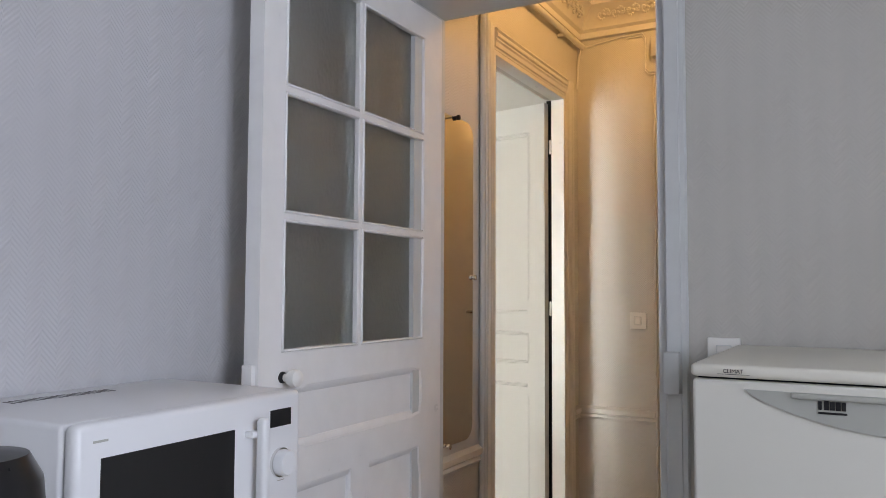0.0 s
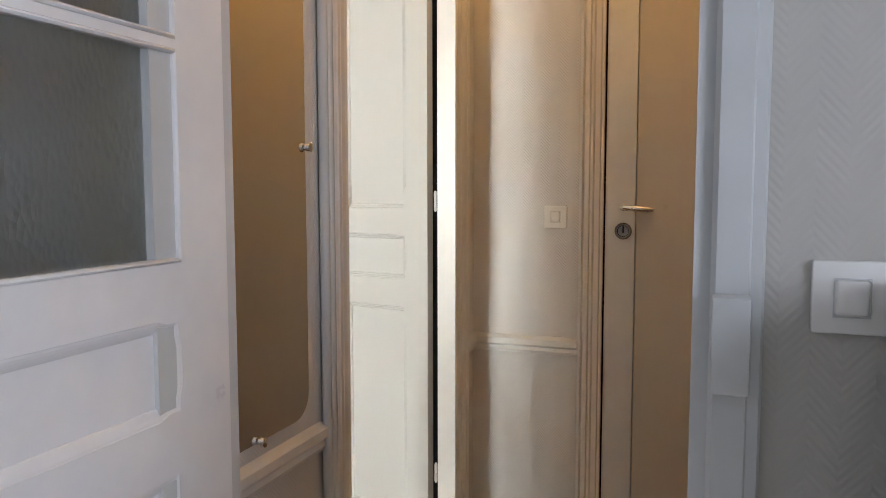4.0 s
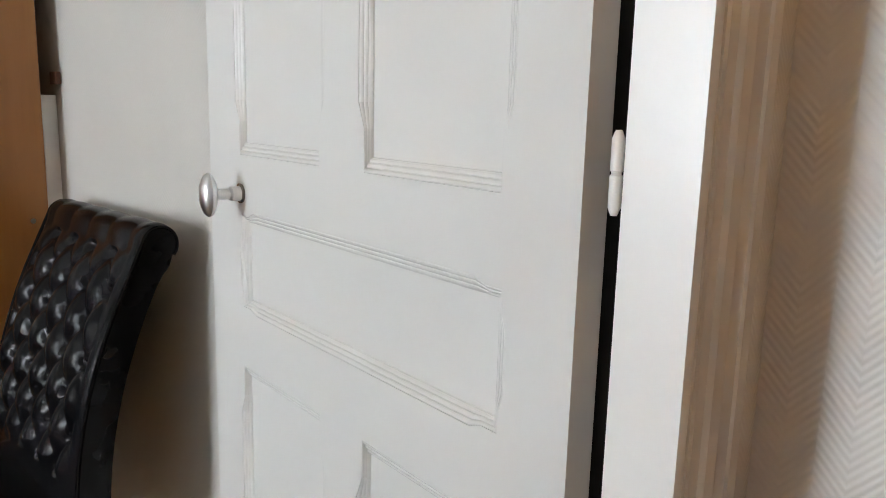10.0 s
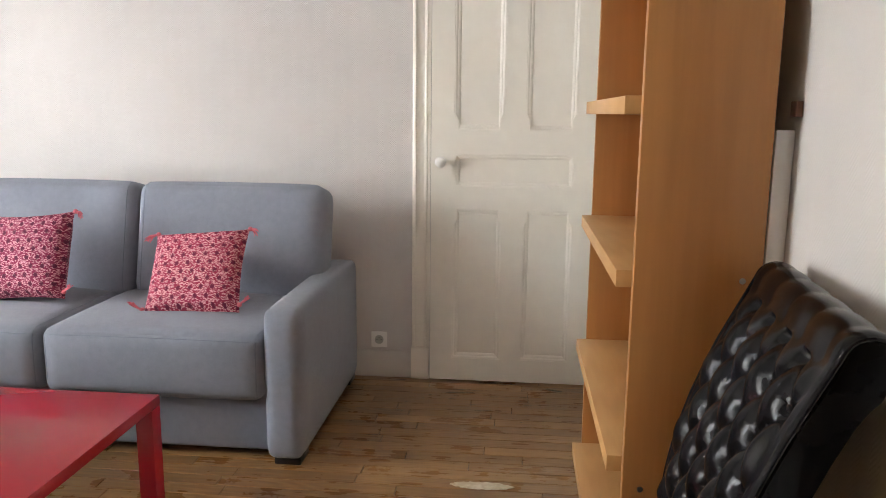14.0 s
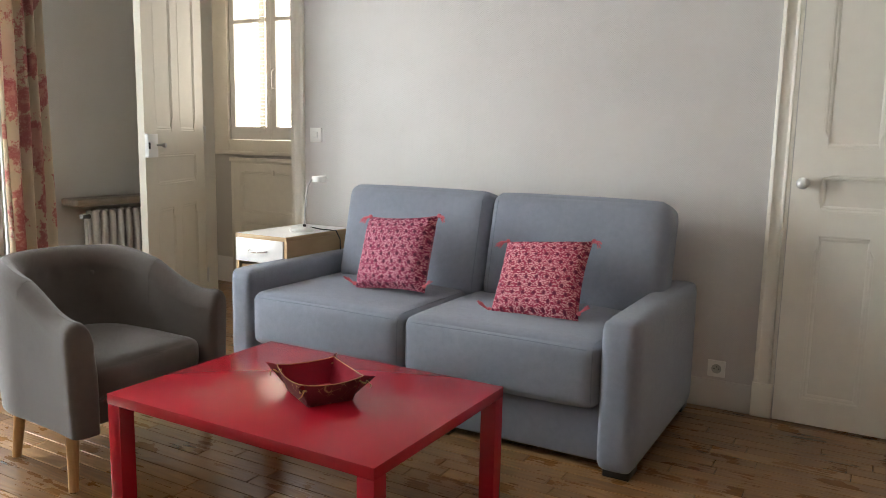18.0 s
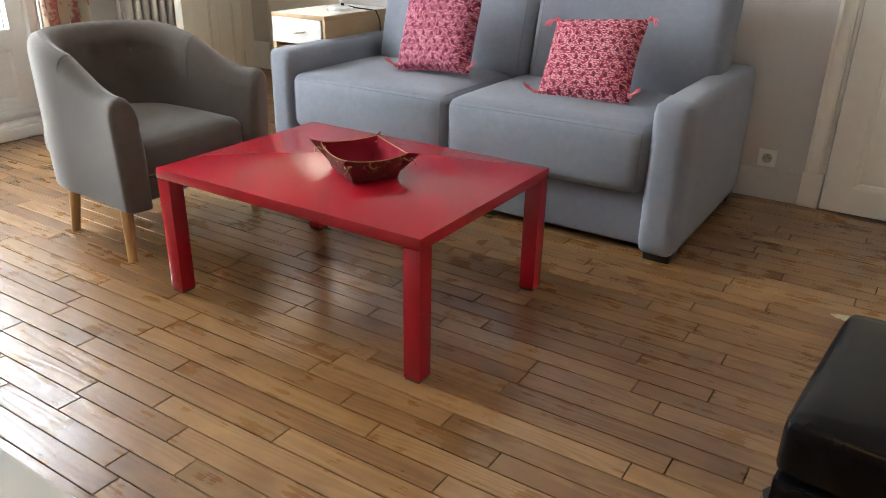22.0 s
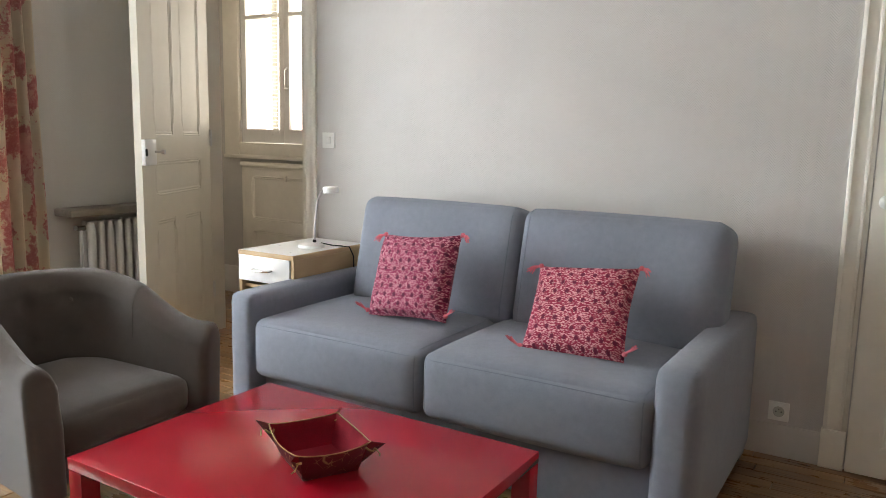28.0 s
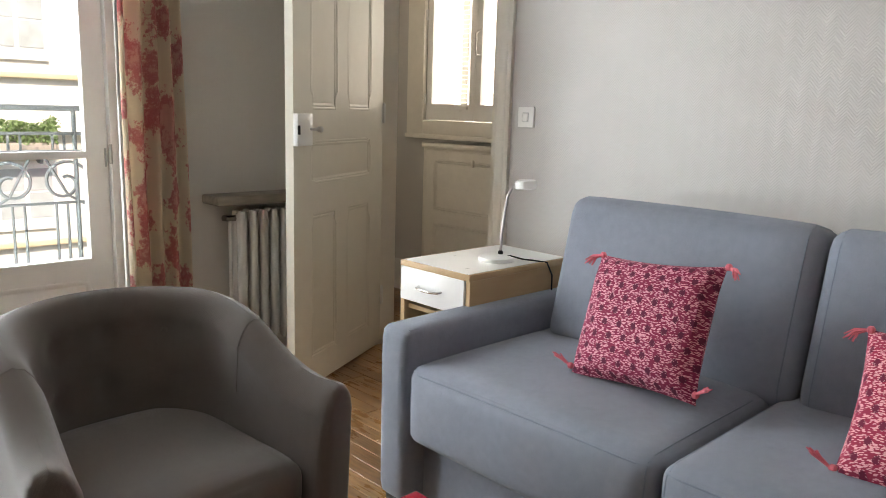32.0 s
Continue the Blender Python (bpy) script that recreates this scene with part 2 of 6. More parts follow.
def cushion_print(name, pink, crimson, deep, leaf):
    """Small pink leaves scattered close over crimson, with dark flower heads in staggered rows."""
    m, nt, b = material(name)
    v = nt.nodes.new("ShaderNodeTexCoord").outputs["UV"]
    sx = nt.nodes.new("ShaderNodeSeparateXYZ")
    nt.links.new(v, sx.inputs[0])
    row = maths(nt, "FLOOR", maths(nt, "MULTIPLY", sx.outputs[1], 11.0))
    fu = maths(nt, "FRACT", maths(nt, "ADD", maths(nt, "MULTIPLY", sx.outputs[0], 8.6), maths(nt, "MULTIPLY", row, 0.5)))
    fv = maths(nt, "FRACT", maths(nt, "MULTIPLY", sx.outputs[1], 11.0))
    du, dv = maths(nt, "MULTIPLY", maths(nt, "SUBTRACT", fu, 0.5), 1.5), maths(nt, "SUBTRACT", fv, 0.48)
    rr = maths(nt, "SQRT", maths(nt, "ADD", maths(nt, "MULTIPLY", du, du), maths(nt, "MULTIPLY", dv, dv)))
    rr = maths(nt, "ADD", rr, maths(nt, "MULTIPLY", maths(nt, "SUBTRACT", noise_of(nt, v, 80, 2), 0.5), 0.35))
    vo = node(nt, "ShaderNodeTexVoronoi", Scale=80.0)
    turn = nt.nodes.new("ShaderNodeMapping")
    turn.inputs["Rotation"].default_value = (0, 0, radians(14))
    turn.inputs["Scale"].default_value = (0.55, 1.55, 1)
    nt.links.new(v, turn.inputs["Vector"])
    nt.links.new(turn.outputs[0], vo.inputs["Vector"])
    base = ramp(nt, vo.outputs["Distance"], ((leaf, pink), (leaf + 0.05, crimson)))
    ring = maths(nt, "LESS_THAN", rr, 0.27)
    core = maths(nt, "LESS_THAN", rr, 0.17)
    sprig = node(nt, "ShaderNodeTexVoronoi", Scale=110.0)
    nt.links.new(v, sprig.inputs["Vector"])
    petal = ramp(nt, sprig.outputs["Distance"], ((0.22, pink), (0.30, deep)))
    out = base
    for mask, layer in ((ring, petal), (core, None)):
        mix = nt.nodes.new("ShaderNodeMix")
        mix.data_type = "RGBA"
        nt.links.new(mask, mix.inputs[0])
        nt.links.new(out, mix.inputs[6])
        if layer is None:
            mix.inputs[7].default_value = (*deep, 1)
        else:
            nt.links.new(layer, mix.inputs[7])
        out = mix.outputs[2]
    nt.links.new(out, b.inputs["Base Color"])
    b.inputs["Roughness"].default_value = 0.85
    bump(nt, b, noise_of(nt, object_vec(nt), 450, 2), 0.3, 0.001)
    return m


def toile(name):
    """Cream curtain cloth printed with loose red scenes."""
    m, nt, b = material(name)
    v = nt.nodes.new("ShaderNodeTexCoord").outputs["UV"]
    big = noise_of(nt, mapped(nt, v, (1.0, 0.7, 1)), 6.0, 1)
    fine = noise_of(nt, v, 34, 6, 0.7)
    k = maths(nt, "ADD", maths(nt, "MULTIPLY", big, 0.72), maths(nt, "MULTIPLY", fine, 0.36))
    nt.links.new(ramp(nt, k, ((0.55, (0.84, 0.76, 0.63)), (0.57, (0.72, 0.40, 0.36)), (0.61, (0.60, 0.22, 0.23)), (0.67, (0.76, 0.48, 0.43)))), b.inputs["Base Color"])
    b.inputs["Roughness"].default_value = 0.9
    bump(nt, b, noise_of(nt, object_vec(nt), 400, 2), 0.25, 0.001)
    glow = nt.nodes.new("ShaderNodeBsdfTranslucent")
    nt.links.new(b.inputs["Base Color"].links[0].from_socket, glow.inputs[0])
    both = node(nt, "ShaderNodeMixShader", Fac=0.45)
    nt.links.new(b.outputs[0], both.inputs[1])
    nt.links.new(glow.outputs[0], both.inputs[2])
    nt.links.new(both.outputs[0], nt.nodes["Material Output"].inputs[0])
    return m


def leather(name):
    m, nt, b = material(name)
    v = object_vec(nt)
    vo = node(nt, "ShaderNodeTexVoronoi", Scale=260.0)
    nt.links.new(v, vo.inputs["Vector"])
    n = noise_of(nt, v, 14, 5)
    nt.links.new(ramp(nt, n, ((0.3, (0.003, 0.003, 0.0035)), (0.75, (0.007, 0.007, 0.008)))), b.inputs["Base Color"])
    nt.links.new(maths(nt, "MULTIPLY_ADD", n, 0.10, 0.17), b.inputs["Roughness"])
    b.inputs["Specular IOR Level"].default_value = 0.19
    bump(nt, b, maths(nt, "ADD", vo.outputs["Distance"], n), 0.07, 0.001)
    return m


def lacquer(name, colour, rough, vary=0.05):
    """Even sprayed or brushed lacquer with a faint cloudiness and the slightest orange peel."""
    m, nt, b = material(name)
    v = object_vec(nt)
    if vary:
        nt.links.new(ramp(nt, noise_of(nt, v, 1.7, 2), ((0.3, dark_light(colour, 1 - vary)), (0.7, dark_light(colour, 1 + vary)))), b.inputs["Base Color"])
    else:
        b.inputs["Base Color"].default_value = (*colour, 1)
    b.inputs["Roughness"].default_value = rough
    bump(nt, b, noise_of(nt, v, 22, 4), 0.05, 0.0012)
    return m


# one paper, toned per wall so colour takes in how daylight falls
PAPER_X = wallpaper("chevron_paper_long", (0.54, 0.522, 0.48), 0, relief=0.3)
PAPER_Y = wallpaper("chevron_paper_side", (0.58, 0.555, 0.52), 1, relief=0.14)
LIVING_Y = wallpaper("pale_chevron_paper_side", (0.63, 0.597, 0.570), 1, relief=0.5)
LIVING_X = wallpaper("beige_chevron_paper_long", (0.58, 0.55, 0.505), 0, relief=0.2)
# same paper, tinted cooler for the window's light on this kitchen wall
KITCHEN_Y = wallpaper("kitchen_paper_side_cool_lit", (0.53, 0.53, 0.545), 1, relief=0.5)
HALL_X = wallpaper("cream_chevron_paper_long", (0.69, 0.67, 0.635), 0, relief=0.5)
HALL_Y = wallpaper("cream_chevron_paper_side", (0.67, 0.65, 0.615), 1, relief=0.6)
WHITE = painted("white_gloss_paint", (0.84, 0.83, 0.80), 0.30, 18, 0.04, 0.08)
CREAMDOOR = painted("cream_gloss_paint", (0.84, 0.80, 0.71), 0.32, 18, 0.04, 0.08)
DOORWHITE = lacquer("living_door_paint", (0.71, 0.70, 0.67), 0.27, 0.0)
IVORY = painted("ivory_gloss_paint", (0.74, 0.70, 0.60), 0.34, 18, 0.04, 0.08)
KWHITE = painted("kitchen_white_gloss", (0.87, 0.87, 0.86), 0.30, 18)
TRIM = painted("cream_trim_paint", (0.75, 0.735, 0.705), 0.38, 22)
STILE = painted("pale_grey_stile_paint", (0.70, 0.715, 0.71), 0.34, 22)
GREYTRIM = painted("grey_trim_paint", (0.64, 0.66, 0.65), 0.36, 22)
CEIL = painted("ceiling_paint", (0.78, 0.76, 0.72), 0.7, 40)
# near-black; in gaps and seams it stands for the shade there
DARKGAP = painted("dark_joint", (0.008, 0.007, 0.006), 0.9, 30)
BEIGE = painted("beige_door_laminate", (0.56, 0.51, 0.43), 0.30, 12, 0.04, 0.04)
CHROME = painted("polished_chrome", (0.78, 0.77, 0.75), 0.14, 60, 0.03, 0.03, 1.0)
NICKEL = painted("brushed_nickel", (0.62, 0.61, 0.6), 0.3, 80, 0.05, 0.06, 1.0)
DARKCHROME = painted("dark_chrome", (0.30, 0.28, 0.26), 0.16, 60, 0.03, 0.03, 1.0)
PLASTIC = painted("white_switch_plastic", (0.86, 0.85, 0.81), 0.3, 30, 0.02, 0.02)
SOFA = fabric("grey_sofa_cloth", (0.236, 0.257, 0.306))
SEAM = fabric("sofa_seam_cloth", (0.195, 0.224, 0.273))
TUB = fabric("charcoal_armchair_cloth", (0.106, 0.086, 0.074), sheen=0.4)
RED = lacquer("red_lacquer", (0.41, 0.009, 0.023), 0.20)
BEECH = wood("orange_beech_veneer", (0.47, 0.205, 0.062), (0.37, 0.148, 0.042), 2, 0.38, 5.0, 0.05, 0.05)
BEECH_Y = wood("beech_shelf_edge", (0.60, 0.34, 0.14), (0.50, 0.26, 0.09), 0, 0.4, 5.0, 0.05, 0.05)
PALEBEECH = wood("pale_beech_veneer", (0.58, 0.40, 0.22), (0.48, 0.31, 0.16), 0, 0.42, 5.0, 0.05, 0.05)
OAKLEG = wood("pale_oak_leg", (0.56, 0.33, 0.14), (0.45, 0.24, 0.09), 2, 0.45, 6.0, 0.1, 0.06)
PLANK = oak("old_oak_plank", True)
LEATHER = leather("black_leather")
GLASS = glassy("window_glass")
FROST = glassy("hammered_glass", (0.82, 0.84, 0.81), 0.30, 0.24)
m, nt, b = material("net_blind_cloth")
_tr = node(nt, "ShaderNodeBsdfTranslucent", Color=(0.9, 0.9, 0.86, 1))
_df = node(nt, "ShaderNodeBsdfDiffuse", Color=(0.85, 0.84, 0.80, 1))
_mx = node(nt, "ShaderNodeMixShader", Fac=0.35)
nt.links.new(_tr.outputs[0], _mx.inputs[1])
nt.links.new(_df.outputs[0], _mx.inputs[2])
nt.links.new(_mx.outputs[0], nt.nodes["Material Output"].inputs[0])
NET = m
PRINT = cushion_print("crimson_print_cloth", (0.72, 0.31, 0.37), (0.25, 0.013, 0.058), (0.12, 0.005, 0.034), 0.42)
PRINT_PINK = cushion_print("pink_print_cloth", (0.78, 0.36, 0.39), (0.34, 0.018, 0.060), (0.17, 0.006, 0.038), 0.44)
PINK = fabric("pink_tassel_yarn", (0.72, 0.16, 0.2), 300)
TOILE = toile("red_toile_cloth")
BLACK = painted("black_plastic", (0.012, 0.012, 0.013), 0.3, 30, 0.05, 0.03)
APPL = lacquer("white_appliance_enamel", (0.80, 0.81, 0.82), 0.28)
CREAMAPPL = lacquer("cream_appliance_enamel", (0.76, 0.735, 0.64), 0.35)
GREYAPPL = lacquer("grey_appliance_plastic", (0.44, 0.445, 0.40), 0.4)
CREAM = painted("cream_cupboard_paint", (0.84, 0.80, 0.71), 0.4, 22)
RADW = painted("radiator_enamel", (0.66, 0.64, 0.60), 0.4, 20)
BROWNWOOD = wood("dark_brown_batten", (0.16, 0.06, 0.03), (0.09, 0.03, 0.015), 0, 0.5, 7)
GREYWOOD = wood("weathered_shelf_wood", (0.30, 0.25, 0.20), (0.16, 0.13, 0.10), 0, 0.5, 7)


# ---- mesh helpers ----
def box(bm, x0, x1, y0, y1, z0, z1, r=0.0, segs=2):
    g = bmesh.ops.create_cube(bm, size=1.0)
    bmesh.ops.scale(bm, vec=(x1 - x0, y1 - y0, z1 - z0), verts=g["verts"])
    bmesh.ops.translate(bm, vec=((x0 + x1) / 2, (y0 + y1) / 2, (z0 + z1) / 2), verts=g["verts"])
    if r:
        edges = {e for v in g["verts"] for e in v.link_edges}
        bmesh.ops.bevel(bm, geom=list(edges), offset=r, segments=segs, affect="EDGES", profile=0.5)
    return bm


def boxed(*args, **kw):
    return box(bmesh.new(), *args, **kw)


def soft_block(bm, centre, half, r, n=9, bulge=(0, 0, 0)):
    """A padded block: rounded edges and faces that swell by bulge along each axis."""
    cx, cy, cz = centre
    seen = {}

    def vert(p):
        key = tuple(round(c, 5) for c in p)
        if key not in seen:
            q = []
            inner = [h - r for h in half]
            c = [max(-i, min(i, a * h)) for a, h, i in zip(p, half, inner)]
            d = Vector([a * h - k for a, h, k in zip(p, half, c)])
            if d.length > 1e-9:
                d = d.normalized() * r
            for i in range(3):
                j, k = (i + 1) % 3, (i + 2) % 3
                s = 1 if p[i] > 0 else -1
                swell = bulge[i] * abs(p[i]) ** 3 * max(0, 1 - p[j] ** 2) ** 0.7 * max(0, 1 - p[k] ** 2) ** 0.7 * s
                q.append(c[i] + d[i] + swell)
            seen[key] = bm.verts.new((q[0] + cx, q[1] + cy, q[2] + cz))
        return seen[key]

    ticks = [math.sin(math.pi * (i / n - 0.5)) for i in range(n + 1)]
    for axis in range(3):
        for s in (-1, 1):
            for i in range(n):
                for j in range(n):
                    quad = []
                    for a, b in ((ticks[i], ticks[j]), (ticks[i + 1], ticks[j]), (ticks[i + 1], ticks[j + 1]), (ticks[i], ticks[j + 1])):
                        p = [0, 0, 0]
                        p[axis], p[(axis + 1) % 3], p[(axis + 2) % 3] = s, a, b
                        quad.append(vert(p))
                    try:
                        bm.faces.new(quad if s > 0 else quad[::-1])
                    except ValueError:
                        pass
    return bm


def tube(bm, points, r, sides=10):
    """A round tube through points; r: one radius, or one for each point."""
    pts = [Vector(p) for p in points]
    radii = r if isinstance(r, (list, tuple)) else [r] * len(pts)
    rings = []
    up = Vector((0, 0, 1))
    for i, p in enumerate(pts):
        a, b = pts[max(0, i - 1)], pts[min(len(pts) - 1, i + 1)]
        t = (b - a).normalized()
        if abs(t.dot(up)) > 0.95:
            up = Vector((1, 0, 0)) if abs(t.x) < 0.9 else Vector((0, 1, 0))
        s = t.cross(up).normalized()
        u = s.cross(t).normalized()
        up = u
        rings.append([bm.verts.new(p + (s * math.cos(k * 2 * math.pi / sides) + u * math.sin(k * 2 * math.pi / sides)) * radii[i]) for k in range(sides)])
    for a, b in zip(rings, rings[1:]):
        for k in range(sides):
            bm.faces.new((a[k], a[(k + 1) % sides], b[(k + 1) % sides], b[k]))
    bm.faces.new(rings[0][::-1])
    bm.faces.new(rings[-1])
    return bm


def lathe(bm, profile, axis="z", centre=(0, 0, 0), sides=24):
    """Turned shape: profile of (radius, height)."""
    rings = []
    for rad, h in profile:
        ring = []
        for k in range(sides):
            a = 2 * math.pi * k / sides
            c, s = rad * math.cos(a), rad * math.sin(a)
            p = {"z": (c, s, h), "y": (c, h, s), "x": (h, c, s)}[axis]
            ring.append(bm.verts.new(Vector(p) + Vector(centre)))
        rings.append(ring)
    for a, b in zip(rings, rings[1:]):
        for k in range(sides):
            bm.faces.new((a[k], a[(k + 1) % sides], b[(k + 1) % sides], b[k]))
    bm.faces.new(rings[0][::-1])
    bm.faces.new(rings[-1])
    return bm


def extruded(bm, outline, axis, a, b):
    """A closed 2D outline pulled along an axis from a to b. Outline points are the other two axes in xyz order."""
    def put(p, h):
        q = list(p)
        q.insert("xyz".index(axis), h)
        return bm.verts.new(q)
    r0, r1 = [put(p, a) for p in outline], [put(p, b) for p in outline]
    n = len(outline)
    for i in range(n):
        bm.faces.new((r0[i], r0[(i + 1) % n], r1[(i + 1) % n], r1[i]))
    bm.faces.new(r0[::-1])
    bm.faces.new(r1)
    return bm


def mesh_from(name, bm, mat, sharp=38):
    bmesh.ops.recalc_face_normals(bm, faces=bm.faces)
    me = bpy.data.meshes.new(name)
    bm.to_mesh(me)
    bm.free()
    me.materials.append(mat)
    me.shade_smooth()
    me.set_sharp_from_angle(angle=radians(sharp))
    return me


def skin(bm, axis, u, v):
    """Highest coordinate along one axis of a mesh above the other two, taken in cyclic order."""
    j, k = (axis + 1) % 3, (axis + 2) % 3
    top = None
    for f in bm.faces:
        c = [w.co for w in f.verts]
        if not (min(p[j] for p in c) <= u <= max(p[j] for p in c) and min(p[k] for p in c) <= v <= max(p[k] for p in c)):
            continue
        for n in range(1, len(c) - 1):
            p, q, r = c[0], c[n], c[n + 1]
            det = (q[j] - p[j]) * (r[k] - p[k]) - (r[j] - p[j]) * (q[k] - p[k])
            if abs(det) < 1e-12:
                continue
            g = ((u - p[j]) * (r[k] - p[k]) - (r[j] - p[j]) * (v - p[k])) / det
            h = ((q[j] - p[j]) * (v - p[k]) - (u - p[j]) * (q[k] - p[k])) / det
            if g >= -1e-6 and h >= -1e-6 and g + h <= 1 + 1e-6:
                a = p[axis] + g * (q[axis] - p[axis]) + h * (r[axis] - p[axis])
                top = a if top is None else max(top, a)
    return top


def stitched(out, bm, axis, line, radius=0.0024):
    """A raised seam laid on the skin of a padded block along a line of two coordinates."""
    j, k = (axis + 1) % 3, (axis + 2) % 3
    pts = []
    for u, v in line:
        a = skin(bm, axis, u, v)
        if a is not None:
            p = [0.0, 0.0, 0.0]
            p[axis], p[j], p[k] = a - 0.0004, u, v
            pts.append(p)
    if len(pts) > 1:
        tube(out, pts, radius, 6)
    return out


def part(name, bm, mat, parent, label="", sharp=38):
    ob = new(name, mesh_from(name, bm, mat, sharp))
    ob.parent = parent
    if label:
        tagged(ob, label)
    return ob


def thing(name, label, category, place=(0, 0, 0), rz=0.0, group="", kind=""):
    ob = new(name)
    ob.empty_display_size = 0.05
    ob.matrix_world = pose(*place, 0, 0, rz)
    return tagged(ob, label, category, group, kind)


def structure(name, bm, mat, label, category="structure"):
    return tagged(new(name, mesh_from(name, bm, mat)), label, category, "", "structure")


# ---- plan ----
KX0, KX1, KY0, KY1 = -1.62, 0.95, -0.40, 2.46      # kitchen
HX0, HX1, HY0, HY1 = -1.575, 0.35, 2.62, 4.065     # hall
LX0, LX1, LY0, LY1 = -5.11, -1.67, -0.42, 4.15     # living room
BX0, BX1, BY0, BY1 = -6.0, -5.21, -1.3, 2.2        # bedroom
TOP = 2.66
KD0, KD1, KDT = -1.50, -0.825, 2.02                # kitchen doorway
LD0, LD1, LDT = 3.145, 3.885, 2.085                # living-room doorway
ED0, ED1, EDT = -1.155, -0.395, 2.10               # entrance door
BD0, BD1, BDT = -0.165, 0.60, 2.28                 # bedroom doorway
FW0, FW1, FWT = -3.98, -2.42, 2.35                 # french window
BW0, BW1, BWZ, BWT = -0.80, 0.02, 1.12, 2.45       # bedroom window
KW0, KW1, KWZ, KWT = -0.05, 1.05, 0.95, 2.25       # kitchen window


def wall_y(name, y0, y1, x0, x1, mat, label, holes=(), top=TOP):
    """A wall that runs along x, between y0 and y1. holes: x0, x1, z0, z1."""
    bm = bmesh.new()
    at = x0
    for a, b, lo, hi in sorted(holes):
        box(bm, at, a, y0, y1, 0, top)
        if lo > 0:
            box(bm, a, b, y0, y1, 0, lo)
        box(bm, a, b, y0, y1, hi, top)
        at = b
    box(bm, at, x1, y0, y1, 0, top)
    return structure(name, bm, mat, label, "wall")


def wall_x(name, x0, x1, y0, y1, mat, label, holes=(), top=TOP):
    bm = bmesh.new()
    at = y0
    for a, b, lo, hi in sorted(holes):
        box(bm, x0, x1, at, a, 0, top)
        if lo > 0:
            box(bm, x0, x1, a, b, 0, lo)
        box(bm, x0, x1, a, b, hi, top)
        at = b
    box(bm, x0, x1, at, y1, 0, top)
    return structure(name, bm, mat, label, "wall")


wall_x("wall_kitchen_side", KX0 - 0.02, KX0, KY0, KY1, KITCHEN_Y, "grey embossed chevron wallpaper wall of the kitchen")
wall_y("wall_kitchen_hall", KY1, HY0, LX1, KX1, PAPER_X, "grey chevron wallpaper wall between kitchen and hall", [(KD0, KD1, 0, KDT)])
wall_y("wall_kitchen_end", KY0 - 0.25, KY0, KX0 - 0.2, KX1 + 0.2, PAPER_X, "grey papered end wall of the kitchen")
# unseen; made 0.45 deep so its reveal keeps daylight off the fridge wall
wall_x("wall_kitchen_window", KX1, KX1 + 0.45, KY0, HY0, KITCHEN_Y, "grey papered wall, unseen and deepened, with the kitchen window", [(KW0, KW1, KWZ, KWT)])
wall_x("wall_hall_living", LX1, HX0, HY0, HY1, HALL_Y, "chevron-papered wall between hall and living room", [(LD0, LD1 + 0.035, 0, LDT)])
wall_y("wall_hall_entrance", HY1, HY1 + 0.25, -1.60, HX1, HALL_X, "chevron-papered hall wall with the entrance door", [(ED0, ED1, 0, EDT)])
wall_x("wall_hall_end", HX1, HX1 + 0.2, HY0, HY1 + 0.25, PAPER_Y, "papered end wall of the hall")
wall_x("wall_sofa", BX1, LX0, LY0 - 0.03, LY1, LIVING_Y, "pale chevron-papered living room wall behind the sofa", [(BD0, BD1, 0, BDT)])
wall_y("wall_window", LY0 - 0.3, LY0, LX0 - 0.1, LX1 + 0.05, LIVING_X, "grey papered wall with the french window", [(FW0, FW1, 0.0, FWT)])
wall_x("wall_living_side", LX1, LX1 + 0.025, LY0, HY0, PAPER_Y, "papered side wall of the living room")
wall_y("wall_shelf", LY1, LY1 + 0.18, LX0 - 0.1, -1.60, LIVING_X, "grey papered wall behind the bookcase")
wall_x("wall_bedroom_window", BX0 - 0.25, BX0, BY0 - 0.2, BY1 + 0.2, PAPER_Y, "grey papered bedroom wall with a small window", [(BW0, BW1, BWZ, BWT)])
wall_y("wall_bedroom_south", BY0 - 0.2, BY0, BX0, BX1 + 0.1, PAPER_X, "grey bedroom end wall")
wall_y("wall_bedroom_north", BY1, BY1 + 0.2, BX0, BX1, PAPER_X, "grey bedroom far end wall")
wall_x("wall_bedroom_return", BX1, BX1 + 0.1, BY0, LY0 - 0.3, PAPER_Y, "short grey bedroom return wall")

structure("floor_kitchen", boxed(KX0 - 0.2, KX1 + 0.2, KY0 - 0.25, HY0 - 0.08, -0.12, 0.0), painted("kitchen_floor_tile", (0.35, 0.30, 0.26), 0.4, 8), "pale brown kitchen floor", "floor")
structure("ceiling", boxed(BX0 - 0.25, KX1 + 0.45, BY0 - 0.25, LY1 + 0.25, TOP, TOP + 0.15), CEIL, "white plaster ceiling", "ceiling")

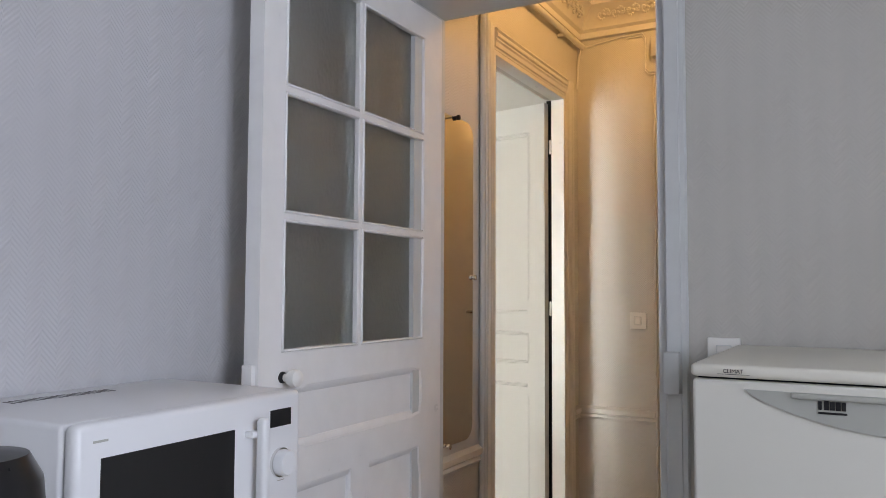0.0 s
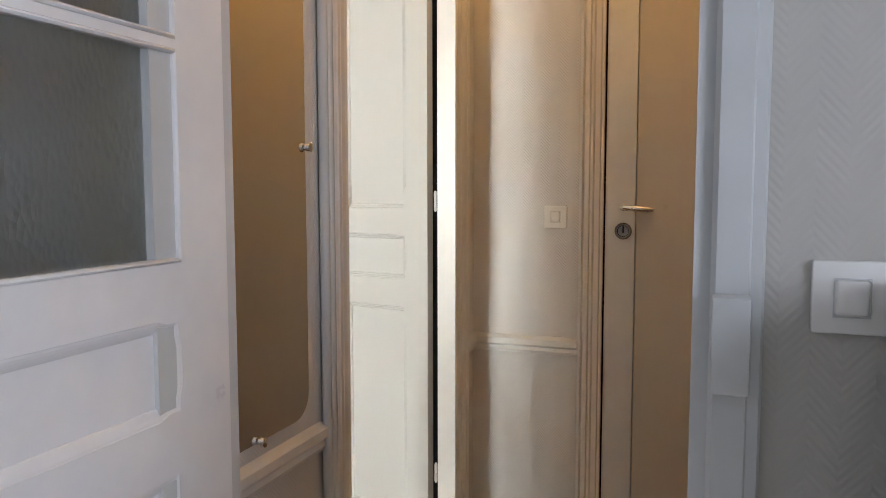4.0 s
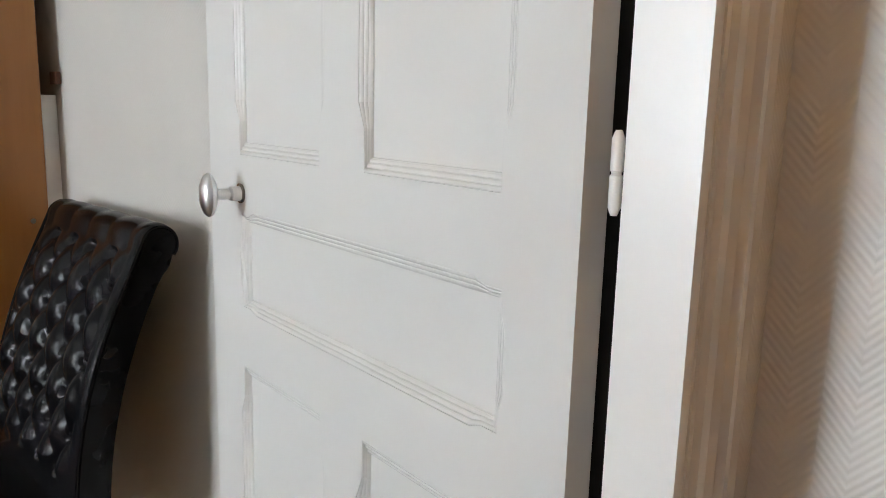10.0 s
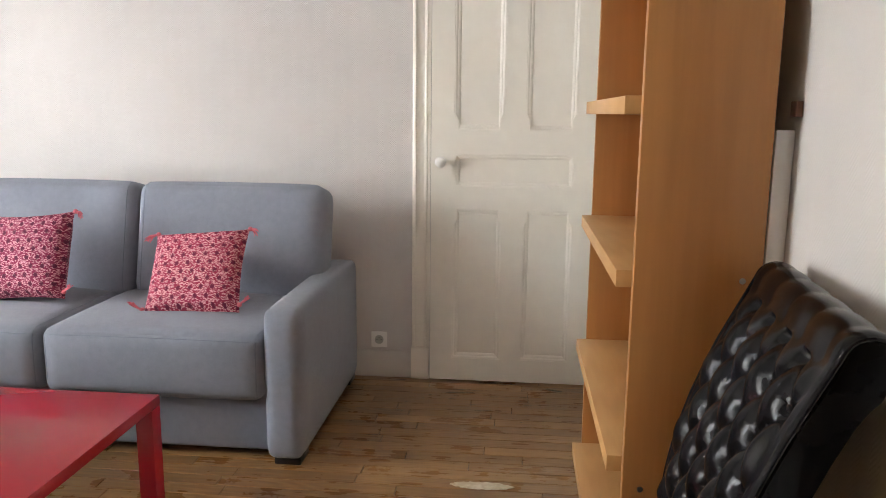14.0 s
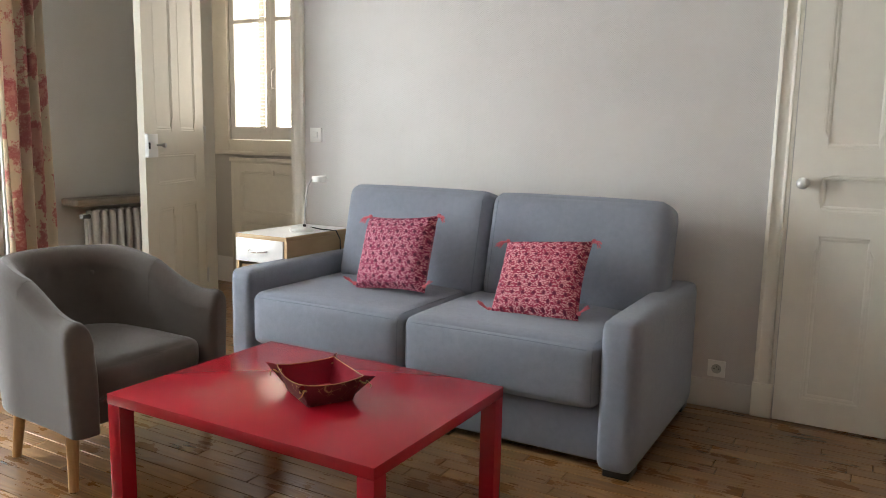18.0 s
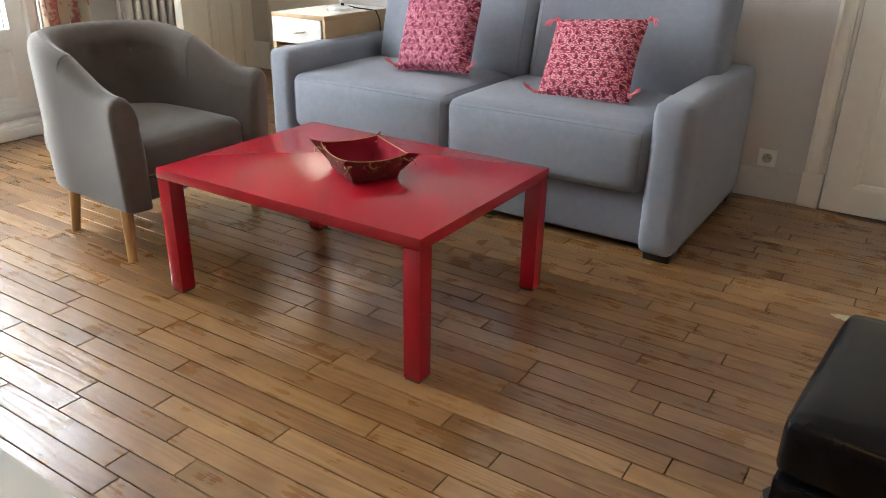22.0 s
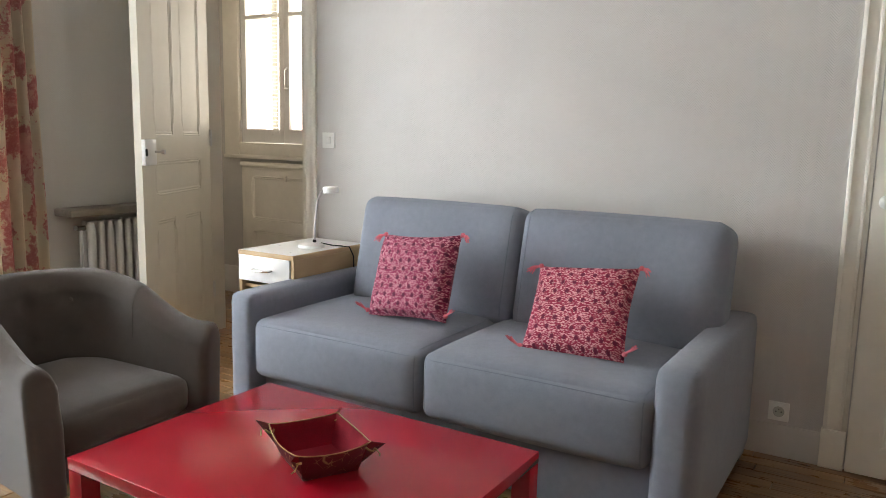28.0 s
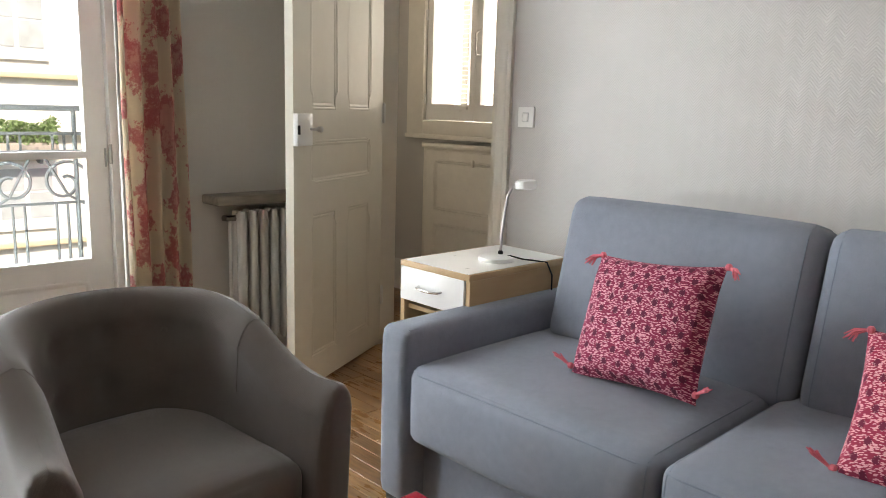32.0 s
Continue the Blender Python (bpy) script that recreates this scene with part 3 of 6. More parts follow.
# ---- doors and trim ----
def reeded_rings(x0, x1, z0, z1, stop_low, stop_high, round_all, width, jog=0.7, run=0.075):
    """Three matching rings round a panel: the rectangular opening, the worked edge, which stops short of the corners, and the field."""
    corners = [Vector((x0, z0)), Vector((x1, z0)), Vector((x1, z1)), Vector((x0, z1))]
    inward = [Vector((0, 1)), Vector((-1, 0)), Vector((0, -1)), Vector((1, 0))]
    low, high = (stop_low or round_all), (stop_high or round_all)
    stops = [(round_all, round_all), (low, high), (round_all, round_all), (high, low)]
    d = width * (jog * 0.5 if round_all else jog)
    run = run * 0.6 if round_all else run
    rect, edge, field = [], [], []
    for i in range(4):
        a, b = corners[i], corners[(i + 1) % 4]
        along, length = (b - a).normalized(), (b - a).length
        first, last = stops[i]
        rect.append(a)
        edge.append(a + inward[i] * (d if first else 0) + inward[i - 1] * (d if stops[i - 1][1] else 0))
        field.append(a + (inward[i] + inward[i - 1]) * width)
        r = min(run, length * 0.3)
        marks = ([(r * 0.62, d), (r, 0.0)] if first else []) + ([(length - r, 0.0), (length - r * 0.62, d)] if last else [])
        for at, off in marks:
            p = a + along * at
            rect.append(p)
            edge.append(p + inward[i] * off)
            field.append(a + along * max(width, min(length - width, at)) + inward[i] * width)
    return rect, edge, field


def panel_face(bm, panel, depth, side, sink=0.007, reeds=4, width=0.026, lift_by=0.8):
    """A sunk field with fine reeds worked down its edges; each run of reeds stops before the corners. panel: x0, x1, z0, z1, stop_low, stop_high."""
    x0, x1, z0, z1, low, high = panel
    rect, edge, field = reeded_rings(x0, x1, z0, z1, low, high, not (low or high) and reeds > 0 and x1 - x0 > 0.45, width)
    steps = [(0.0, 0.0)]
    for k in range(reeds):
        for f, lift in ((0.04, -0.0024), (0.25, 0.0006), (0.50, 0.0015), (0.75, 0.0008), (0.96, -0.0010)):
            u = (k + f) / reeds
            steps.append((u * 0.94, -sink * 0.75 * u + lift * lift_by))
    steps += [(0.95, -sink * 0.80), (1.0, -sink)]
    n = len(rect)

    def ring(points, h):
        return [bm.verts.new((p.x, side * (depth + h), p.y)) for p in points]

    loops = [ring(rect, 0.0)] + [ring([e.lerp(q, u) for e, q in zip(edge, field)], h) for u, h in steps]
    for k, (a, b) in enumerate(zip(loops, loops[1:])):
        for i in range(n):
            j = (i + 1) % n
            if k == 0:
                quad = [a[i], a[j]] + ([b[j]] if (b[j].co - a[j].co).length > 1e-6 else []) + ([b[i]] if (b[i].co - a[i].co).length > 1e-6 else [])
                if len(quad) > 2:
                    bm.faces.new(quad)
            else:
                bm.faces.new((a[i], a[j], b[j], b[i]))
    bm.faces.new(loops[-1])


def framed_leaf(bm, w, h, t, holes):
    """Slab with rectangular holes cut right through, built of bars round them."""
    xs = sorted({0.0, w, *[v for p in holes for v in p[:2]]})
    zs = sorted({0.0, h, *[v for p in holes for v in p[2:4]]})
    grid = {}

    def vert(x, y, z):
        key = (x, y, z)
        if key not in grid:
            grid[key] = bm.verts.new(key)
        return grid[key]

    def solid(i, j):
        if not (0 <= i < len(xs) - 1 and 0 <= j < len(zs) - 1):
            return False
        mx, mz = (xs[i] + xs[i + 1]) / 2, (zs[j] + zs[j + 1]) / 2
        return not any(p[0] < mx < p[1] and p[2] < mz < p[3] for p in holes)

    for i in range(len(xs) - 1):
        for j in range(len(zs) - 1):
            if not solid(i, j):
                continue
            a, b, c, d = xs[i], xs[i + 1], zs[j], zs[j + 1]
            for y in (-t / 2, t / 2):
                bm.faces.new([vert(a, y, c), vert(b, y, c), vert(b, y, d), vert(a, y, d)])
            for di, dj, e in ((-1, 0, ((a, c), (a, d))), (1, 0, ((b, c), (b, d))), (0, -1, ((a, c), (b, c))), (0, 1, ((a, d), (b, d)))):
                if not solid(i + di, j + dj):
                    (x0, z0), (x1, z1) = e
                    bm.faces.new([vert(x0, -t / 2, z0), vert(x1, -t / 2, z1), vert(x1, t / 2, z1), vert(x0, t / 2, z0)])
    return bm


def panelled_door(name, label, place, rz, w, h, panels, t=0.036, mat=None, sink=0.007, reeds=4, lift=0.8, width=0.026):
    """A panelled leaf, hinged at its local x = 0. panels: x0, x1, z0, z1, stop_low, stop_high."""
    mat = mat or WHITE
    d = thing(name, label, "door", place, rz, kind="structure")
    part("leaf", framed_leaf(bmesh.new(), w, h, t, [p[:4] for p in panels]), mat, d)
    for p in panels:
        bm = bmesh.new()
        for side in (-1, 1):
            panel_face(bm, p, t / 2, side, sink, reeds, width, lift)
        part("panel", bm, mat, d, sharp=4)
    return d


def oval_knob(parent, x, z, t=0.036, mat=NICKEL, sides=(-1, 1)):
    """Oval knob on a turned neck with a small rose."""
    for s in sides:
        k = part("knob", lathe(bmesh.new(), [(0.004, 0), (0.014, 0.001), (0.019, 0.005), (0.0205, 0.010), (0.018, 0.015), (0.011, 0.0195), (0.003, 0.021)], "y"), mat, parent, "oval metal knob")
        k.matrix_basis = pose(x, s * (t / 2 + 0.038), z) @ Matrix.Diagonal((0.85, s, 1.5, 1))
        nk = part("neck", lathe(bmesh.new(), [(0.0105, 0), (0.0105, 0.016), (0.0075, 0.019), (0.0075, 0.040)], "y"), mat, parent)
        nk.matrix_basis = pose(x, s * t / 2, z) @ Matrix.Diagonal((1, s, 1, 1))
        ro = part("rose", lathe(bmesh.new(), [(0.014, 0), (0.014, 0.002), (0.011, 0.003)], "y"), DARKCHROME, parent)
        ro.matrix_basis = pose(x, s * (t / 2 + 0.0005), z) @ Matrix.Diagonal((1, s, 1, 1))


def hinge(parent, x, y, z, mat=WHITE, h=0.085, r=0.008):
    hg = part("hinge", lathe(bmesh.new(), [(r * 0.5, -h / 2 - 0.006), (r, -h / 2), (r, -0.002), (r * 0.8, -0.001), (r * 0.8, 0.001), (r, 0.002), (r, h / 2), (r * 0.5, h / 2 + 0.006)], "z", sides=14), mat, parent)
    hg.matrix_basis = pose(x, y, z)


MOULD = ((0, 0), (0, 0.016), (0.010, 0.022), (0.016, 0.015), (0.022, 0.020), (0.032, 0.020), (0.036, 0.013), (0.044, 0.016), (0.050, 0.011), (0.066, 0.011), (0.070, 0.006), (0.078, 0.006), (0.078, 0))

SOFT = ((0, 0), (0, 0.015), (0.008, 0.021), (0.015, 0.021), (0.022, 0.015), (0.052, 0.0135), (0.056, 0.0165), (0.062, 0.0165), (0.066, 0.011), (0.078, 0.010), (0.078, 0))
FLAT = ((0, 0), (0, 0.012), (0.004, 0.016), (0.020, 0.016), (0.023, 0.019), (0.070, 0.019), (0.078, 0.014), (0.078, 0))


def casing(name, wall_axis, plane, out, a, b, top, mat, label, width=0.078, shape=MOULD, left=True, right=True):
    """Moulded frame round an opening, in the plane x or y = plane, standing proud towards out (+1, -1). The fine side faces outwards."""
    k = width / 0.078
    ob = thing(name, label, "door frame", kind="structure")

    def upright(pos, sgn):
        bm = bmesh.new()
        prof = [(pos + sgn * (width - u * k), plane + out * v) for u, v in shape]
        prof = [(q, p) if wall_axis == "x" else (p, q) for p, q in prof]
        extruded(bm, prof, "z", 0.0, top + width)
        part("upright", bm, mat, ob)
        base = bmesh.new()
        p0, p1 = sorted((pos - sgn * 0.0, pos + sgn * (width + 0.004)))
        q0, q1 = sorted((plane, plane + out * 0.027))
        box(base, *((q0, q1, p0, p1) if wall_axis == "x" else (p0, p1, q0, q1)), 0, 0.15, 0.003)
        part("plinth_block", base, mat, ob)
    if left:
        upright(a, -1)
    if right:
        upright(b, 1)
    bm = bmesh.new()
    prof = [(top + width - u * k, v) for u, v in shape]
    if wall_axis == "x":
        extruded(bm, [(plane + out * v, z) for z, v in prof], "y", a, b)
    else:
        extruded(bm, [(plane + out * v, z) for z, v in prof], "x", a, b)
    part("head", bm, mat, ob)
    return ob


def reveal(name, wall_axis, p0, p1, a, b, top, mat, label):
    """Painted lining of an opening through a wall from p0 to p1."""
    bm = bmesh.new()
    for u0, u1, z0, z1 in ((a - 0.002, a + 0.016, 0, top - 0.016), (b - 0.016, b + 0.002, 0, top - 0.016), (a - 0.002, b + 0.002, top - 0.016, top + 0.002)):
        box(bm, *((p0, p1, u0, u1) if wall_axis == "x" else (u0, u1, p0, p1)), z0, z1)
    return structure(name, bm, mat, label, "door frame")


# living-room doorway, seen from the hall
casing("door_frame_living", "x", HX0, 1, LD0, LD1, LDT, TRIM, "cream moulded frame round the living room doorway")
casing("door_frame_living_inside", "x", LX1, -1, LD0, LD1, LDT, WHITE, "white moulded frame round the hall doorway", right=False)
structure("door_jamb_living", boxed(LX1 + 0.041, HX0 + 0.003, LD1 + 0.0025, LD1 + 0.0345, 0, LDT), WHITE, "white jamb behind the living room door hinges", "door frame")
reveal("door_lining_living", "x", LX1 + 0.041, HX0 + 0.004, LD0, LD1, LDT, WHITE, "white painted lining of the living room doorway")

LP = [(0.078, 0.318, 1.11, 1.93, 1, 0), (0.391, 0.634, 1.11, 1.93, 1, 0), (0.078, 0.626, 0.886, 1.032, 0, 0), (0.078, 0.318, 0.12, 0.803, 0, 1), (0.391, 0.634, 0.12, 0.803, 0, 1)]
door = panelled_door("door_living", "open white five-panel door with an oval knob", (-1.659, 3.8842, 0.012), 168.6, 0.728, 2.05, LP, 0.031, DOORWHITE, 0.009, 3, lift=0.45, width=0.017)
oval_knob(door, 0.620, 1.056, 0.031, NICKEL)
for hz in (0.28, 1.136, 1.85):
    hinge(door, -0.0235, 0.0060, hz, h=0.052, r=0.0050)
# added dark strip; stands for the shade in the hinge gap
gap_shade = thing("door_gap_shade", "added dark strip for the shade behind the living room door", "door frame", kind="structure")
part("strip", boxed(-1.668, LX1 + 0.0405, 3.9115, 3.9195, 0.0, 2.08), DARKGAP, gap_shade)

# closed door beside the bookcase
BPW = 0.735
BP = [(0.105, 0.325, 1.14, 2.08, 1, 0), (0.415, 0.635, 1.14, 2.08, 1, 0), (0.105, 0.635, 0.89, 1.045, 0, 0), (0.105, 0.325, 0.105, 0.80, 0, 1), (0.415, 0.635, 0.105, 0.80, 0, 1)]
door = panelled_door("door_closet", "closed cream-white five-panel door beside the bookcase", (LX0 + 0.019, 3.264 + BPW, 0.008), -90, BPW, 2.22, BP, mat=CREAMDOOR, sink=0.009, reeds=2, lift=0.35)
part("rose", lathe(bmesh.new(), [(0.022, 0.018), (0.022, 0.021), (0.016, 0.024), (0.010, 0.025)], "y", (BPW - 0.045, 0, 1.005), 20), PLASTIC, door)
part("knob", lathe(bmesh.new(), [(0.008, 0.024), (0.009, 0.034), (0.017, 0.042), (0.023, 0.054), (0.024, 0.064), (0.020, 0.076), (0.011, 0.084), (0.003, 0.086)], "y", (BPW - 0.045, 0, 1.005), 24), PLASTIC, door, "white porcelain egg knob")
casing("door_frame_closet", "x", LX0, 1, 3.258, 4.005, 2.235, CREAMDOOR, "cream moulded frame round the closed door", 0.08, SOFT)

# bedroom door, standing open into the living room
casing("door_frame_bedroom", "x", LX0, 1, BD0, BD1, BDT, CREAMDOOR, "cream moulded frame round the bedroom doorway", 0.085, SOFT)
reveal("door_lining_bedroom", "x", BX1 - 0.004, LX0 + 0.004, BD0, BD1, BDT, CREAMDOOR, "cream lining of the bedroom doorway")
QP = [(0.13, 0.365, 1.16, 2.12, 1, 0), (0.455, 0.68, 1.16, 2.12, 1, 0), (0.13, 0.68, 0.86, 1.04, 0, 0), (0.13, 0.365, 0.12, 0.74, 0, 1), (0.455, 0.68, 0.12, 0.74, 0, 1)]
door = panelled_door("door_bedroom", "white panelled door standing open to the bedroom", (-5.105, -0.155, 0.012), 25.8, 0.81, 2.255, QP, mat=IVORY, sink=0.0035, reeds=2, lift=0.4)
part("rim_lock", boxed(0.70, 0.812, 0.018, 0.04, 1.02, 1.145, 0.003), WHITE, door, "white painted rim lock")
bm = lathe(bmesh.new(), [(0.006, 0), (0.006, 0.03), (0.012, 0.034), (0.012, 0.05), (0.004, 0.052)], "y", (0.715, 0.04, 1.085), 16)
part("knob", bm, NICKEL, door, "small metal knob")
part("latch", boxed(0.803, 0.816, 0.040, 0.046, 1.065, 1.10, 0.001), DARKGAP, door, "dark latch slot")
for hz in (0.25, 1.15, 2.0):
    hinge(door, -0.006, 0.022, hz)

hook = thing("coat_hook", "small white coat hook on the bedroom door frame", "hook", (LX0 + 0.021, -0.205, 1.60))
part("plate", boxed(0, 0.005, -0.008, 0.008, -0.035, 0.035, 0.002), WHITE, hook)
part("prong", tube(bmesh.new(), [(0.004, 0, 0.01), (0.03, 0, 0.0), (0.045, 0, 0.02), (0.048, 0, 0.045)], 0.004, 8), WHITE, hook)
part("prong", tube(bmesh.new(), [(0.004, 0, -0.02), (0.02, 0, -0.03), (0.03, 0, -0.022), (0.032, 0, -0.01)], 0.0035, 8), WHITE, hook)

# kitchen doorway with its glazed leaf
casing("door_frame_kitchen", "y", KY1, -1, KD0, KD1, KDT, GREYTRIM, "grey painted frame round the kitchen doorway", 0.048, FLAT, left=False)
casing("door_frame_kitchen_hall", "y", HY0, 1, KD0, KD1, KDT, TRIM, "cream frame round the kitchen doorway, hall side", 0.06, left=False)
reveal("door_lining_kitchen", "y", KY1 - 0.004, HY0 + 0.004, KD0, KD1, KDT, GREYTRIM, "grey painted lining of the kitchen doorway")
keeper = thing("lock_keeper", "grey painted lock keeper box on the kitchen door frame", "lock keeper")
part("case", boxed(KD1 + 0.002, KD1 + 0.036, KY1 - 0.052, KY1 - 0.02, 1.0, 1.09, 0.003), GREYTRIM, keeper)

GW = 0.735
PANES = [(a, b, c, d) for a, b in ((0.098, 0.388), (0.400, 0.668)) for c, d in ((1.080, 1.355), (1.367, 1.622), (1.634, 1.905))]
GP = [(0.102, 0.63, 0.878, 1.008, 0, 0), (0.102, 0.36, 0.12, 0.80, 0, 1), (0.41, 0.66, 0.12, 0.80, 0, 1)]
door = thing("door_kitchen", "open grey-white kitchen door with six hammered glass panes", "door", (-1.50, 2.60, 0.012), -90, kind="structure")
part("leaf", framed_leaf(bmesh.new(), GW, 1.985, 0.038, [p[:4] for p in GP] + PANES), KWHITE, door)
for p in GP:
    bm = bmesh.new()
    for side in (-1, 1):
        panel_face(bm, p, 0.019, side, 0.010, 1, 0.017, 0.3)
    part("panel", bm, KWHITE, door, sharp=4)
for a, b, c, d in PANES:
    part("pane", boxed(a - 0.004, b + 0.004, -0.003, 0.003, c - 0.004, d + 0.004), FROST, door, "hammered glass pane")
    bm = bmesh.new()
    for s in (-1, 1):
        for x0, x1, z0, z1 in ((a, b, c, c + 0.007), (a, b, d - 0.007, d), (a, a + 0.007, c, d), (b - 0.007, b, c, d)):
            box(bm, x0 + 0.0004, x1 - 0.0004, *sorted((s * 0.006, s * 0.0225)), z0 + 0.0004, z1 - 0.0004, 0.003, 1)
    part("glazing_bead", bm, KWHITE, door)
part("rose", lathe(bmesh.new(), [(0.012, 0.019), (0.012, 0.022), (0.009, 0.025), (0.008, 0.028)], "y", (0.664, 0, 1.03), 18), BLACK, door, "dark rose")
part("knob", lathe(bmesh.new(), [(0.008, 0.024), (0.009, 0.034), (0.015, 0.04), (0.019, 0.05), (0.017, 0.06), (0.006, 0.066)], "y", (0.664, 0, 1.03), 20), PLASTIC, door, "white porcelain knob")
part("latch", boxed(GW - 0.001, GW + 0.012, -0.014, 0.012, 1.0, 1.06, 0.002), KWHITE, door)
part("back_knob", lathe(bmesh.new(), [(0.006, -0.06), (0.014, -0.055), (0.014, -0.04), (0.005, -0.035), (0.005, -0.018)], "y", (0.68, 0, 1.02), 14), BLACK, door, "small black knob")

# entrance door
casing("door_frame_entrance", "y", HY1, -1, ED0, ED1, EDT, TRIM, "cream moulded frame round the entrance door", 0.072)
door = thing("door_entrance", "closed beige flush entrance door with a grey lock stile", "door", (ED0, HY1 + 0.012, 0.01), kind="structure")
part("leaf", boxed(0.10, 0.76, -0.012, 0.03, 0, 2.085, 0.002), BEIGE, door, "beige laminate leaf")
part("lock_stile", boxed(0.006, 0.097, -0.008, 0.03, 0, 2.085, 0.003), STILE, door, "grey painted lock stile")
part("gap", boxed(0.0, 0.0055, 0.0, 0.03, 0, 2.09), DARKGAP, door)
part("rose", lathe(bmesh.new(), [(0.010, 0), (0.010, -0.006), (0.006, -0.008), (0.006, -0.035)], "y", (0.062, -0.008, 1.118), 16), CHROME, door)
bm = tube(bmesh.new(), [(0.062, -0.043, 1.118), (0.075, -0.052, 1.118), (0.10, -0.055, 1.117), (0.135, -0.052, 1.114), (0.152, -0.046, 1.113)], [0.008, 0.009, 0.010, 0.0095, 0.007], 12)
part("lever", bm, CHROME, door, "polished lever handle")
part("cylinder_guard", lathe(bmesh.new(), [(0.026, 0), (0.026, -0.006), (0.021, -0.012), (0.018, -0.012), (0.016, -0.008), (0.004, -0.008)], "y", (0.062, -0.008, 1.046), 24), DARKCHROME, door, "round lock guard")
part("keyhole", boxed(0.060, 0.064, -0.018, -0.0155, 1.04, 1.062), DARKGAP, door)

# ---- hall fittings ----
bm = bmesh.new()
CH = ((0, 0), (0.010, 0.002), (0.016, 0.012), (0.010, 0.022), (0.020, 0.030), (0.020, 0.048), (0.012, 0.054), (0, 0.058))
extruded(bm, [(HX0 + u, 0.655 + v) for u, v in CH], "y", HY0, LD0 - 0.079)
structure("trim_chair_rail_side", bm, TRIM, "cream moulded chair rail on the hall wall", "chair rail")
bm = extruded(bmesh.new(), [(HX0 + u, 0.655 + v) for u, v in CH], "y", LD1 + 0.079, HY1)
extruded(bm, [(HY1 - u, 0.655 + v) for u, v in CH], "x", HX0, ED0 - 0.073)
structure("trim_chair_rail_end", bm, TRIM, "cream moulded chair rail beside the entrance door", "chair rail")


def skirting(name, wall_axis, plane, out, a, b, h=0.135, mat=TRIM, label="painted skirting board"):
    prof = ((0, 0), (0.016, 0), (0.016, h - 0.03), (0.012, h - 0.02), (0.012, h - 0.012), (0.006, h), (0, h))
    bm = bmesh.new()
    if wall_axis == "x":
        extruded(bm, [(plane + out * u, v) for u, v in prof], "y", a, b)
    else:
        extruded(bm, [(plane + out * u, v) for u, v in prof], "x", a, b)
    return structure(name, bm, mat, label, "skirting")


skirting("baseboard_hall_side", "x", HX0, 1, HY0, LD0 - 0.083)
skirting("baseboard_hall_end", "y", HY1, -1, HX0, ED0 - 0.077)
skirting("baseboard_sofa", "x", LX0, 1, BD1 + 0.09, 3.174, 0.125, PAPER_Y)
skirting("baseboard_shelf", "y", LY1, -1, LX0 + 0.03, -1.68, 0.125, WHITE)
skirting("baseboard_window", "y", LY0, 1, LX0, FW0 - 0.06, 0.14, WHITE)

bm = bmesh.new()
COR = ((0, 0), (0.02, 0.004), (0.02, 0.03), (0.035, 0.04), (0.045, 0.075), (0.075, 0.11), (0.105, 0.125), (0.105, 0.145), (0.16, 0.16), (0.19, 0.20), (0.24, 0.215), (0.24, 0.28), (0, 0.28))
extruded(bm, [(HX0 + u, 2.38 + v) for u, v in COR], "y", HY0, HY1)
extruded(bm, [(HY1 - u, 2.38 + v) for u, v in COR], "x", HX0, HX1)
extruded(bm, [(HY0 + u, 2.38 + v) for u, v in COR], "x", HX0, HX1)
cornice = structure("trim_cornice", bm, CEIL, "white plaster cornice of the hall", "cornice")
rnd = random.Random(4)
for axis in (0, 1):
    for i in range(36):
        bm = bmesh.new()
        u = (HX0 + 0.13 + i * 0.033) if axis == 0 else (HY1 - 0.13 - i * 0.033)
        for k in range(11):
            a = k * 0.62 + i * math.pi
            du, dv = 0.0019 * k * math.cos(a), 0.0022 * k * math.sin(a)
            c = (u + du, HY1 - 0.064 - dv * 0.85, 2.468 + dv) if axis == 0 else (HX0 + 0.064 + dv * 0.85, u + du, 2.468 + dv)
            g = bmesh.ops.create_icosphere(bm, subdivisions=1, radius=rnd.uniform(0.004, 0.0068))
            bmesh.ops.translate(bm, vec=c, verts=g["verts"])
        part("plaster_leaf", bm, CEIL, cornice)

pipe = thing("heating_pipe", "cream painted pipe under the hall cornice", "pipe")
part("tube", tube(bmesh.new(), [(HX0 + 0.026, HY0 + 0.01, 2.352), (HX0 + 0.026, HY1 - 0.002, 2.352)], 0.013, 12), TRIM, pipe)
for y in (2.9, 3.35, 3.8):
    part("clip", lathe(bmesh.new(), [(0.0152, -0.007), (0.0157, 0.0), (0.0152, 0.007)], "y", (HX0 + 0.026, y, 2.352), 12), TRIM, pipe)
    part("hook", boxed(HX0, HX0 + 0.026, y - 0.004, y + 0.004, 2.326, 2.338), TRIM, pipe)
duct = thing("riser_pipes", "grey painted riser pipes beside the doorway", "pipe")
for i, (dy, top) in enumerate(((3.058, 2.56), (3.036, 2.2))):
    part("tube", tube(bmesh.new(), [(HX0 + 0.014, dy, 0.14), (HX0 + 0.014, dy, top - 0.02), (HX0 + 0.02, dy - (0.012 if i else 0), top)], 0.0105, 10), GREYTRIM, duct)
cable = thing("wall_cable", "thin cream cables along the hall wall", "cable")
